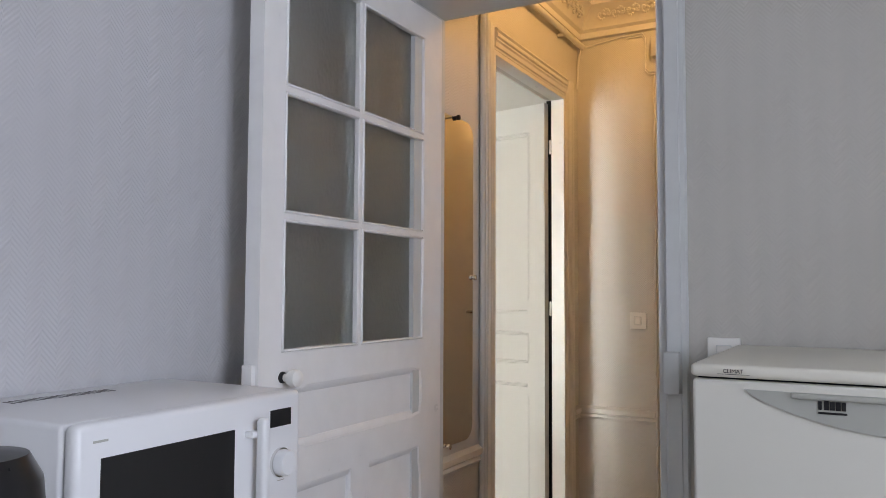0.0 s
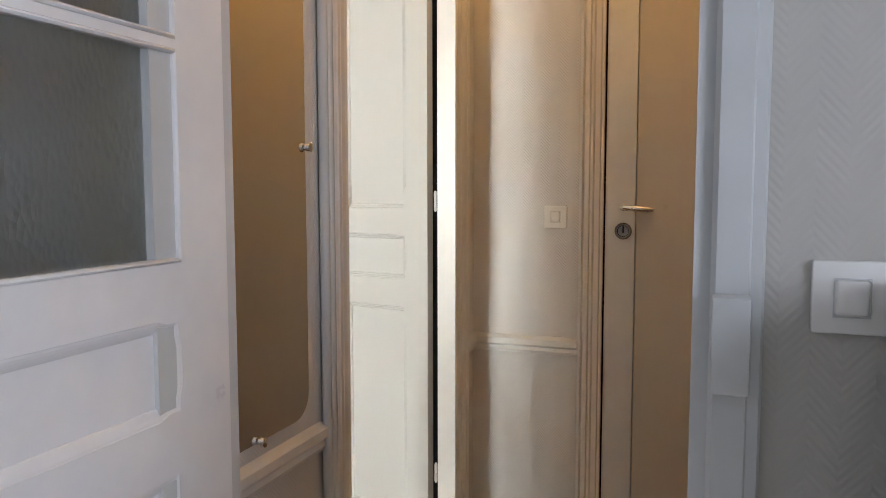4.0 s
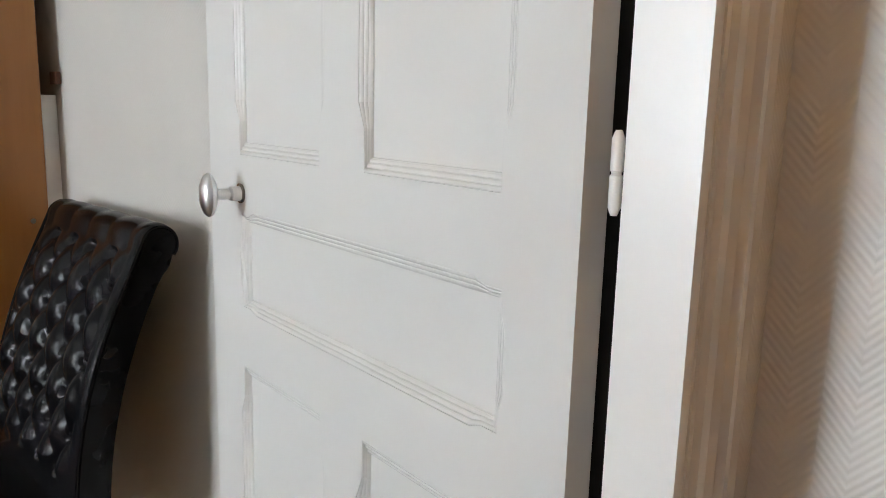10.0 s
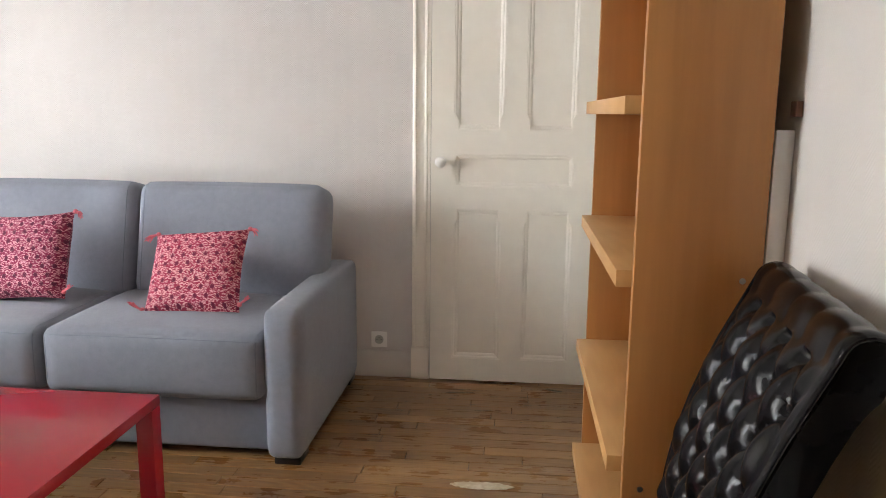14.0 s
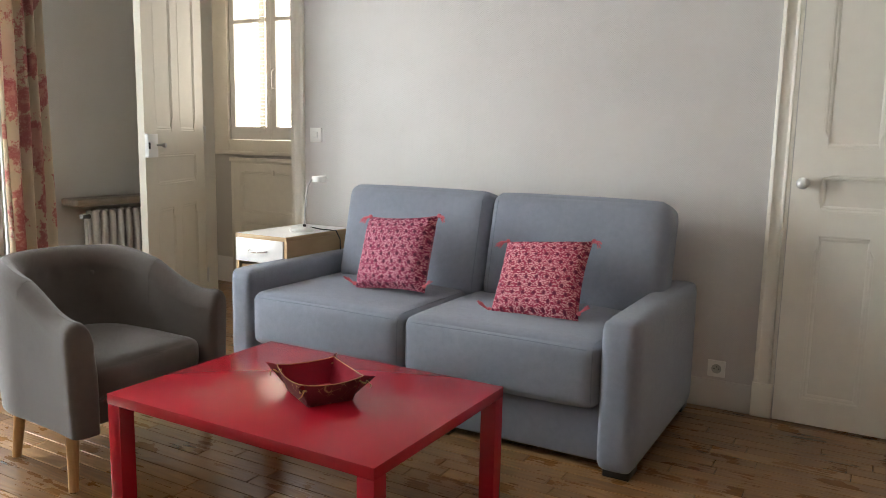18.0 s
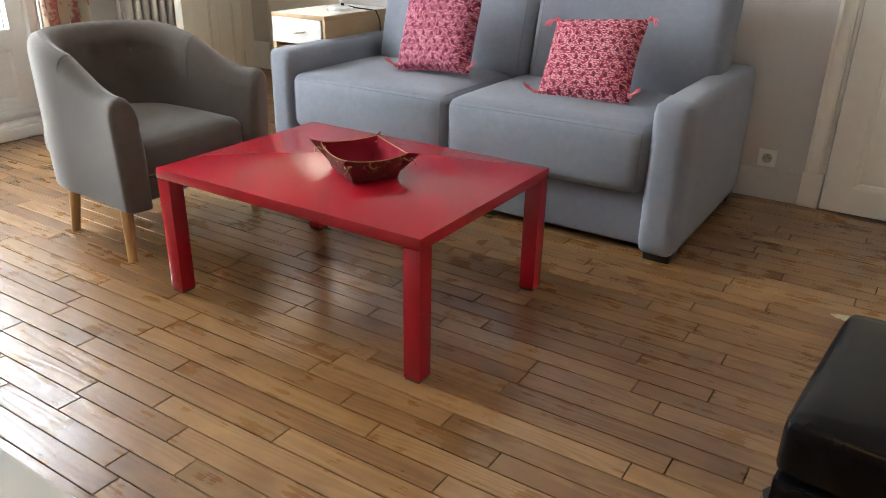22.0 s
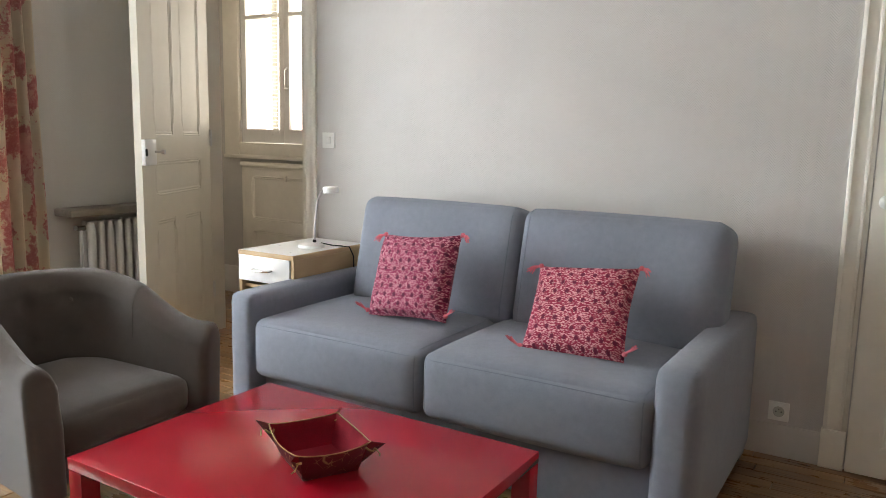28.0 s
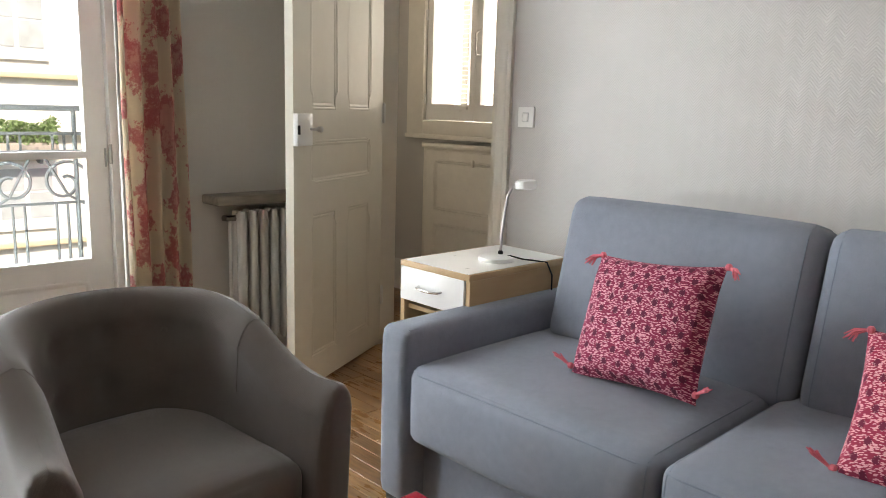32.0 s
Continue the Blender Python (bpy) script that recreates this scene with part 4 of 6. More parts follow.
pts = [(HX0 + 0.006, 4.03, 2.15), (HX0 + 0.006, 4.045, 2.15), (HX0 + 0.008, 4.055, 2.28), (HX0 + 0.02, HY1 - 0.008, 2.345), (-1.34, HY1 - 0.006, 2.372), (-1.272, HY1 - 0.006, 2.372), (-1.26, HY1 - 0.006, 2.35), (-1.26, HY1 - 0.006, 2.215), (-1.245, HY1 - 0.006, 2.195), (-1.15, HY1 - 0.006, 2.195)]
part("sheath", tube(bmesh.new(), pts, 0.004, 8), TRIM, cable)
part("sheath", tube(bmesh.new(), [(x + 0.0, y, z - 0.012) for x, y, z in pts[4:]], 0.004, 8), TRIM, cable)
chime = thing("junction_box", "cream junction box above the entrance door", "junction box")
part("case", boxed(-1.225, -1.05, HY1 - 0.05, HY1, 2.25, 2.335, 0.004), TRIM, chime)
part("lid", boxed(-1.215, -1.06, HY1 - 0.054, HY1 - 0.05, 2.257, 2.328, 0.001), TRIM, chime)

mirror = thing("wall_mirror", "tall frameless wall mirror with rounded corners", "mirror", (HX0 + 0.004, 2.79, 1.26))
hw, hh, rc = 0.18, 0.515, 0.05
ol = []
for cy, cz, a0 in ((hw - rc, hh - rc, 0), (-hw + rc, hh - rc, 90), (-hw + rc, -hh + rc, 180), (hw - rc, -hh + rc, 270)):
    for k in range(7):
        a = radians(a0 + 15 * k)
        ol.append((cy + rc * math.cos(a), cz + rc * math.sin(a)))
m, nt, b = material("mirror_silver")
b.inputs["Base Color"].default_value, b.inputs["Metallic"].default_value, b.inputs["Roughness"].default_value = (0.80, 0.80, 0.78, 1), 1.0, 0.02
part("glass", extruded(bmesh.new(), ol, "x", 0, 0.006), m, mirror)
for y, z in ((hw, 0.006), (0.01, -hh), (0.06, hh)):
    part("clip", lathe(bmesh.new(), [(0.006, 0), (0.006, 0.008), (0.009, 0.010), (0.009, 0.017), (0.004, 0.019)], "x", (0, y + (0.004 if z < 0.1 and z > -0.1 else 0), z), 16), CHROME if z < 0.1 else BLACK, mirror)


def switch(name, label, place, rz, half=0.036, group="light switches"):
    """Square rocker switch; local y points out of the wall."""
    s = thing(name, label, "light switch", place, rz, group)
    part("plate", boxed(-half, half, 0, 0.009, -half, half, 0.002), PLASTIC, s)
    part("rocker", boxed(-0.0145, 0.0145, 0.008, 0.0135, -0.017, 0.017, 0.004, 3), PLASTIC, s)
    part("surround", boxed(-0.0158, 0.0158, 0.008, 0.0096, -0.0185, 0.0182, 0.001), GREYTRIM, s)
    return s


switch("light_switch", "white square light switch beside the entrance door", (-1.302, HY1, 1.098), 180)
switch("light_switch", "white square light switch in the kitchen above the fridge", (-0.7035, KY1, 1.089), 180, 0.0335)
switch("light_switch", "white square light switch above the bedside cabinet", (LX0, 0.768, 1.168), -90, 0.04)

socket = thing("wall_socket", "white wall socket above the skirting board", "socket", (LX0, 3.022, 0.178), -90)
part("plate", boxed(-0.037, 0.037, 0, 0.009, -0.037, 0.037, 0.002), PLASTIC, socket)
# well coloured grey to hold the shade inside a white socket
part("well", lathe(bmesh.new(), [(0.021, 0.009), (0.021, 0.0105), (0.018, 0.0105), (0.016, 0.0095), (0.003, 0.0095)], "y", sides=20), GREYAPPL, socket)
for dx, dz in ((-0.0095, 0.0), (0.0095, 0.0), (0, 0.009)):
    part("contact", lathe(bmesh.new(), [(0.0028, 0.0095), (0.0028, 0.011), (0.001, 0.011)], "y", (dx, 0, dz), 10), BLACK, socket)
coax = thing("wall_socket", "white grounded socket low in the kitchen wall", "socket", (0.5, KY1, 0.3), 180)
part("plate", boxed(-0.041, 0.041, 0, 0.009, -0.041, 0.041, 0.002), PLASTIC, coax)

# ---- kitchen things ----
cab = thing("base_cabinet", "white kitchen base cabinet under the microwave", "cabinet", (KX0 + 0.005, 0.9, 0))
part("body", boxed(0, 0.42, 0, 0.92, 0.08, 0.745, 0.003), WHITE, cab)
part("plinth", boxed(0, 0.38, 0.01, 0.91, 0, 0.078), GREYTRIM, cab)
for i in (0, 1):
    dr = part("door", boxed(0.421, 0.438, 0.004 + i * 0.46, 0.456 + i * 0.46, 0.09, 0.74, 0.002), WHITE, cab)
    part("handle", tube(bmesh.new(), [(0.438, 0.36 + i * 0.18, 0.6), (0.46, 0.36 + i * 0.18, 0.605), (0.46, 0.36 + i * 0.18, 0.69), (0.438, 0.36 + i * 0.18, 0.695)], 0.004, 8), NICKEL, dr)
wt = thing("worktop", "pale laminate worktop under the microwave", "worktop", (KX0 + 0.004, 0.89, 0.745))
part("slab", boxed(0, 0.46, 0, 0.94, 0, 0.034, 0.004), CREAMAPPL, wt)

mw = thing("microwave_oven", "white microwave oven with a dark window and dial", "microwave", (-1.285, 1.541, 0.779), 0)
H0, MW, MD = 0.272, 0.424, 0.325
part("casing", boxed(-MD, -0.024, -MW / 2, MW / 2, 0.012, H0, 0.008, 3), APPL, mw)
part("front_frame", boxed(-0.022, 0.004, -MW / 2, MW / 2, 0.012, H0 + 0.001, 0.010, 3), APPL, mw)
part("window", boxed(0.004, 0.0052, -MW / 2 + 0.036, MW / 2 - 0.156, 0.05, H0 - 0.044), BLACK, mw, "dark door window")
part("display", boxed(0.004, 0.0055, MW / 2 - 0.077, MW / 2 - 0.027, H0 - 0.054, H0 - 0.026, 0.0006), BLACK, mw, "small black display")
bm = boxed(0.016, 0.034, MW / 2 - 0.124, MW / 2 - 0.107, 0.03, H0 - 0.030, 0.006, 3)
part("handle", bm, APPL, mw, "white bar handle")
for z in (0.05, H0 - 0.060):
    part("handle_stay", boxed(0.003, 0.02, MW / 2 - 0.134, MW / 2 - 0.114, z, z + 0.01, 0.002), APPL, mw)
part("dial", lathe(bmesh.new(), [(0.021, 0.004), (0.021, 0.02), (0.018, 0.024), (0.005, 0.024)], "x", (0, MW / 2 - 0.052, H0 - 0.112), 28), APPL, mw, "round dial")
part("dial_ring", lathe(bmesh.new(), [(0.0235, 0.003), (0.0235, 0.0085), (0.0215, 0.0085), (0.0215, 0.003)], "x", (0, MW / 2 - 0.052, H0 - 0.112), 28), CHROME, mw)
part("button", boxed(0.003, 0.008, MW / 2 - 0.077, MW / 2 - 0.047, H0 - 0.205, H0 - 0.185, 0.003), APPL, mw)
for i in range(6):
    y = MW / 2 - 0.091 + (0.0 if i < 3 else 0.034)
    z = H0 - 0.098 - (i % 3) * 0.022
    part("dial_mark", boxed(0.004, 0.0046, y, y + (0.008 if i < 3 else 0.016), z, z + 0.0012), GREYAPPL, mw)
part("badge", boxed(0.004, 0.0043, -MW / 2 + 0.024, -MW / 2 + 0.046, H0 - 0.024, H0 - 0.021), GREYAPPL, mw)
for i in range(19):
    part("vent_slot", boxed(-0.275, -0.248, -0.135 + i * 0.0095, -0.1305 + i * 0.0095, H0 - 0.0005, H0 + 0.0004), BLACK, mw)
part("screw", lathe(bmesh.new(), [(0.004, -0.001), (0.004, 0.001), (0.001, 0.002)], "y", (-0.055, -MW / 2, H0 - 0.07), 10), NICKEL, mw)
for dx in (-0.29, -0.04):
    for dy in (-0.19, 0.19):
        part("foot", boxed(dx - 0.012, dx + 0.012, dy - 0.012, dy + 0.012, 0, 0.013), BLACK, mw)

kettle = thing("kettle", "dark plastic kettle beside the microwave", "kettle", (-1.272, 1.2, 0.779), 200)
part("jug", lathe(bmesh.new(), [(0.065, 0), (0.078, 0.01), (0.078, 0.16), (0.07, 0.235), (0.055, 0.262), (0.01, 0.268)], "z"), BLACK, kettle)
part("handle", tube(bmesh.new(), [(0.05, 0, 0.19), (0.10, 0, 0.2), (0.115, 0, 0.15), (0.10, 0, 0.07), (0.07, 0, 0.04)], 0.010, 10), BLACK, kettle)
part("lid_knob", lathe(bmesh.new(), [(0.014, 0.266), (0.016, 0.276), (0.01, 0.284)], "z", sides=14), BLACK, kettle)

# white enamel toned darker and warmer for the weak light on this side
FRIDGE = lacquer("fridge_enamel", (0.72, 0.705, 0.63), 0.3)
fr = thing("fridge", "white fridge with a cream top and grey handle strip", "fridge", (-0.675, 1.955, 0))
FWID = 0.58
part("body", boxed(0.004, FWID - 0.004, 0.05, 0.47, 0.02, 1.076, 0.006), FRIDGE, fr)
part("door", boxed(0, FWID, 0, 0.046, 0.06, 1.0865, 0.006, 3), FRIDGE, fr)
part("top", boxed(-0.002, FWID + 0.002, -0.006, 0.485, 1.090, 1.110, 0.007, 3), CREAMAPPL, fr, "cream top panel")
# near-black block: shade under the overhanging top, put into colour
part("seam", boxed(0.006, FWID - 0.006, 0.012, 0.46, 1.072, 1.092), DARKGAP, fr)
ol = [(0.075, 1.074)] + [(0.075 + (FWID - 0.15) * k / 20, 1.074 - 0.055 * math.sin(math.pi * k / 20) ** 0.75) for k in range(1, 20)] + [(FWID - 0.075, 1.074)]
part("handle_strip", extruded(bmesh.new(), ol, "y", -0.004, 0.002), GREYAPPL, fr, "curved grey handle strip")
part("handle_lip", boxed(0.14, FWID - 0.14, -0.012, -0.003, 1.066, 1.074, 0.003), GREYAPPL, fr)
for i, (w, h) in enumerate(((0.006, 0.012), (0.008, 0.016), (0.008, 0.012), (0.008, 0.012), (0.007, 0.012))):
    part("badge_bar", boxed(0.175 + i * 0.0075, 0.175 + i * 0.0075 + w * 0.8, -0.0056, -0.004, 1.052, 1.052 + h), BLACK, fr)
part("badge_bar", boxed(0.175, 0.212, -0.0056, -0.004, 1.046, 1.049), BLACK, fr)
txt = bpy.data.curves.new("letters", "FONT")
txt.body, txt.size, txt.extrude = "CLIMAT", 0.0085, 0.0003
lt = new("letters", txt)
lt.parent, lt.matrix_basis = fr, pose(0.046, -0.0068, 1.0975, 90, 0, 0)
lt.data.materials.append(BLACK)
part("letter_underline", boxed(0.038, 0.084, -0.0068, -0.0062, 1.0952, 1.0958), BLACK, fr)

# ---- living room: sofa ----
SY0, SY1 = 1.065, 2.93
sofa = thing("sofa", "grey fabric two-seat sofa with padded back cushions", "sofa", (-4.62, (SY0 + SY1) / 2, 0))
W2 = (SY1 - SY0) / 2
for s in (-1, 1):
    bm = soft_block(bmesh.new(), (0.025, s * (W2 - 0.066), 0.297), (0.47, 0.066, 0.270), 0.034, 11, (0.004, 0.006, 0.004))
    am = part("armrest", bm, SOFA, sofa)
    bm = tube(bmesh.new(), [(0.481, s * (W2 - 0.066) + e * 0.040, z) for e, z in ((-1, 0.06), (-1, 0.30), (-1, 0.535))] + [(0.481, s * (W2 - 0.066) + 0.040, z) for z in (0.538, 0.30, 0.06)], 0.0026, 6)
    for e in (-1, 1):
        tube(bm, [(0.47 - 0.88 * k / 6, s * (W2 - 0.066) + e * 0.046, 0.561) for k in range(7)], 0.0026, 6)
    part("seam", bm, SEAM, am)
part("base", boxed(-0.42, 0.425, -W2 + 0.13, W2 - 0.13, 0.03, 0.25, 0.012, 3), SOFA, sofa)
part("back_frame", boxed(-0.46, -0.33, -W2 + 0.12, W2 - 0.12, 0.03, 0.70, 0.03, 3), SOFA, sofa)
half = (W2 - 0.132) / 2
for s in (-1, 1):
    bm = soft_block(bmesh.new(), (0.09, s * half, 0.355), (0.41, half - 0.002, 0.118), 0.040, 16, (0.020, 0.0, 0.022))
    sm = bmesh.new()
    stitched(sm, bm, 0, [(s * half - half + 0.022 + k * (2 * half - 0.044) / 24, 0.452 + 0.003 * math.sin(math.pi * k / 24)) for k in range(25)])
    for e in (-1, 1):
        stitched(sm, bm, 0, [(s * half + e * (half - 0.024), 0.25 + 0.2 * k / 12) for k in range(13)])
        stitched(sm, bm, 2, [(0.485 - 0.50 * k / 20, s * half + e * (half - 0.026)) for k in range(21)])
    c = part("seat_cushion", bm, SOFA, sofa)
    part("seam", sm, SEAM, c)
    bh = 0.403
    bm = soft_block(bmesh.new(), (0, 0, 0), (0.105, bh - 0.001, 0.245), 0.055, 13, (0.018, 0.0, 0.008))
    sm = bmesh.new()
    for e in (-s,):
        stitched(sm, bm, 0, [(e * (bh - 0.040), -0.225 + 0.445 * k / 24) for k in range(25)])
        stitched(sm, bm, 2, [(0.085 - 0.17 * k / 12, e * (bh - 0.040)) for k in range(13)])
    c = part("back_cushion", bm, SOFA, sofa)
    c.matrix_basis = pose(-0.195, 0.058 + s * bh, 0.672, 0, -13, 0)
    part("seam", sm, SEAM, c)
for x in (0.42, -0.38):
    for y in (-W2 + 0.06, W2 - 0.06):
        part("foot", boxed(x - 0.06, x + 0.045, y - 0.05, y + 0.045, 0, 0.030, 0.004), BLACK, sofa, "black plastic foot")

# printed cushions
def printed_cushion(label, m, w, h, cloth):
    c = thing("cushion", label, "cushion", group="printed cushions")
    c.matrix_world = m
    bm = bmesh.new()
    uv = bm.loops.layers.uv.new("UVMap")
    n = 16
    grids = []
    for s in (1, -1):
        g = []
        for i in range(n + 1):
            row = []
            for j in range(n + 1):
                u, v = -1 + 2 * i / n, -1 + 2 * j / n
                pull = 1 - 0.07 * (1 - abs(u) ** 2) * abs(v) ** 4
                pullv = 1 - 0.07 * (1 - abs(v) ** 2) * abs(u) ** 4
                th = 0.062 * max(0, (1 - u ** 4)) ** 0.5 * max(0, (1 - v ** 4)) ** 0.5
                wr = 0.003 * math.sin(7 * u + 3 * v) * (1 - u * u) * (1 - v * v)
                row.append(bm.verts.new((s * (th + 0.001) + wr, u * w / 2 * pullv, v * h / 2 * pull)))
            g.append(row)
        grids.append(g)
    for s, g in zip((1, -1), grids):
        for i in range(n):
            for j in range(n):
                q = [g[i][j], g[i + 1][j], g[i + 1][j + 1], g[i][j + 1]]
                ids = [(i, j), (i + 1, j), (i + 1, j + 1), (i, j + 1)]
                f = bm.faces.new(q if s > 0 else q[::-1])
                for lp, (a, b2) in zip(f.loops, ids if s > 0 else ids[::-1]):
                    lp[uv].uv = (a / n, b2 / n * h / w)
    bmesh.ops.remove_doubles(bm, verts=bm.verts, dist=0.0025)
    part("cover", bm, cloth, c)
    for a, b2 in ((-1, -1), (1, -1), (-1, 1), (1, 1)):
        bm = bmesh.new()
        base = Vector((0 if b2 > 0 else 0.016, a * w / 2 * 0.99, b2 * h / 2 * 0.99 + (0 if b2 > 0 else 0.022)))
        rr = random.Random(a * 3 + b2)
        lathe(bm, [(0.004, -0.004), (0.009, 0.0), (0.009, 0.008), (0.005, 0.012)], "y", base, 10)
        for k in range(14):
            d = Vector((rr.uniform(-0.012, 0.012), a * rr.uniform(0.02, 0.045), -0.02 + rr.uniform(-0.014, 0.008))) if b2 > 0 else Vector((rr.uniform(0.006, 0.030), a * rr.uniform(0.026, 0.050), rr.uniform(0.012, 0.026)))
            tube(bm, [base, base + d * 0.5 + Vector((0, a * 0.008, 0.004)), base + d], [0.003, 0.0022, 0.0016], 5)
        part("tassel", bm, PINK, c, "pink yarn tassel")
    return c


printed_cushion("crimson and pink printed cushion leaning on the sofa", pose(-4.465, 1.742, 0.656, 5, -24, -4), 0.378, 0.35, PRINT)
printed_cushion("pink printed cushion slumped against the sofa back", pose(-4.45, 2.440, 0.618, 6, -37, -3), 0.376, 0.352, PRINT_PINK)

# coffee table
tb = thing("coffee_table", "glossy red lacquered low coffee table", "table", (-3.396, 2.142, 0))
TX, TY, TZ, TL = 0.349, 0.478, 0.406, 0.052
part("top", boxed(-TX, TX, -TY, TY, TZ - 0.032, TZ, 0.0025, 2), RED, tb)
for sx in (-1, 1):
    for sy in (-1, 1):
        x0, y0 = sorted((sx * (TX - TL), sx * (TX - 0.001)))[0], sorted((sy * (TY - TL), sy * (TY - 0.001)))[0]
        lg = part("leg", boxed(x0, x0 + TL - 0.001, y0, y0 + TL - 0.001, 0.006, TZ - 0.033, 0.002), RED, tb)
        part("glide", boxed(x0 + 0.003, x0 + TL - 0.004, y0 + 0.003, y0 + TL - 0.004, 0, 0.007), BLACK, lg)

# cloth tray on the table
m, nt, b = material("wine_brocade")
v = object_vec(nt)
vo = node(nt, "ShaderNodeTexVoronoi", Scale=38.0)
vo.feature = "DISTANCE_TO_EDGE"
nt.links.new(v, vo.inputs["Vector"])
k = maths(nt, "ADD", vo.outputs["Distance"], maths(nt, "MULTIPLY", noise_of(nt, v, 25, 3), 0.18))
nt.links.new(ramp(nt, k, ((0.075, (0.46, 0.30, 0.13)), (0.105, (0.15, 0.008, 0.018)))), b.inputs["Base Color"])
b.inputs["Roughness"].default_value = 0.6
BROCADE = m
LINING = fabric("wine_satin", (0.25, 0.008, 0.022), 300, 0.2, 0.2, 0.0)
CORD = fabric("gold_cord", (0.42, 0.26, 0.10), 500, 0.3)
tray = thing("cloth_tray", "wine red brocade catch-all tray tied at its corners", "tray", (-3.372, 2.195, TZ + 0.001), 61)


def tray_shell(inset):
    """Soft walls that lean outwards, pinched at the corners into small ears."""
    bm = bmesh.new()
    bx, by, hi = 0.085 - inset, 0.069 - inset, 0.072
    sign = ((-1, -1), (1, -1), (1, 1), (-1, 1))
    low = [Vector((sx * bx, sy * by, inset)) for sx, sy in sign]
    rim = [Vector((sx * (bx + 0.023), sy * (by + 0.023), hi + 0.004)) for sx, sy in sign]
    cols, rows = 10, 5
    for i in range(4):
        j = (i + 1) % 4
        out = ((low[i] + low[j]) / 2).normalized()
        out.z = 0
        grid = []
        for c in range(cols + 1):
            f = c / cols
            belly = math.sin(math.pi * f)
            a, b = low[i].lerp(low[j], f), rim[i].lerp(rim[j], f)
            line = []
            for r in range(rows + 1):
                g = r / rows
                p = a.lerp(b, g) + out * (0.013 * belly * math.sin(math.pi * g * 0.75) + 0.0025 * math.sin(f * 17 + i) * g)
                p.z -= 0.009 * belly ** 0.7 * g ** 2
                line.append(bm.verts.new(p))
            grid.append(line)
        for c in range(cols):
            for r in range(rows):
                bm.faces.new((grid[c][r], grid[c + 1][r], grid[c + 1][r + 1], grid[c][r + 1]))
        away = Vector((sign[i][0], sign[i][1] * 0.8, 0)).normalized()
        ear = [low[i].lerp(rim[i], g) for g in (0.30, 0.68, 1.0)]
        tips = [ear[0] + away * 0.002, ear[1] + away * 0.020, ear[2] + away * 0.040 + Vector((0, 0, 0.004))]
        side = away.cross(Vector((0, 0, 1))) * 0.0035
        va = [bm.verts.new(p + side) for p in ear] + [bm.verts.new(p) for p in tips]
        vb = [bm.verts.new(p - side) for p in ear]
        for k in (0, 1):
            bm.faces.new((va[k], va[k + 1], va[k + 4], va[k + 3]))
            bm.faces.new((vb[k], va[k + 3], va[k + 4], vb[k + 1]))
    bm.faces.new([bm.verts.new(p) for p in low])
    bmesh.ops.remove_doubles(bm, verts=bm.verts, dist=0.0006)
    return bm


part("outer_cloth", tray_shell(0.0), BROCADE, tray, "brocade outer cloth")
part("lining", tray_shell(0.003), LINING, tray, "plain wine lining")
for sx in (-1, 1):
    for sy in (-1, 1):
        x, y = sx * 0.107, sy * 0.091
        bm = tube(bmesh.new(), [(x + sx * 0.008 * math.cos(a) - sy * 0.006 * math.sin(a), y + sy * 0.008 * math.cos(a) + sx * 0.006 * math.sin(a), 0.059 + 0.003 * math.sin(2 * a)) for a in [k * math.pi / 5 for k in range(11)]], 0.0026, 6)
        tube(bm, [(x + sx * 0.008, y + sy * 0.006, 0.061), (x + sx * 0.022, y + sy * 0.004, 0.067), (x + sx * 0.026, y + sy * 0.014, 0.053), (x + sx * 0.014, y + sy * 0.018, 0.043)], 0.0017, 6)
        part("tie", bm, CORD, tray, "gold cord tie")
CR = ((-0.108, -0.092), (0.108, -0.092), (0.108, 0.092), (-0.108, 0.092))
for a, b2 in zip(CR, CR[1:] + CR[:1]):
    ox, oy = (a[0] + b2[0]) / 2, (a[1] + b2[1]) / 2
    reach = math.hypot(ox, oy)
    pts = []
    for k in range(11):
        f = k / 10
        belly = math.sin(math.pi * f)
        pts.append((a[0] + (b2[0] - a[0]) * f + ox / reach * 0.0092 * belly, a[1] + (b2[1] - a[1]) * f + oy / reach * 0.0092 * belly, 0.0762 - 0.009 * belly ** 0.7))
    part("edge_cord", tube(bmesh.new(), pts, 0.0016, 6), CORD, tray)

# tub armchair
chair = thing("armchair", "charcoal fabric tub armchair on pale wooden legs", "armchair", (-3.402, 1.138, 0), 2.4)


BUTTONS_X, BUTTONS_Z = (-0.155, -0.02, 0.115), (0.485, 0.615)


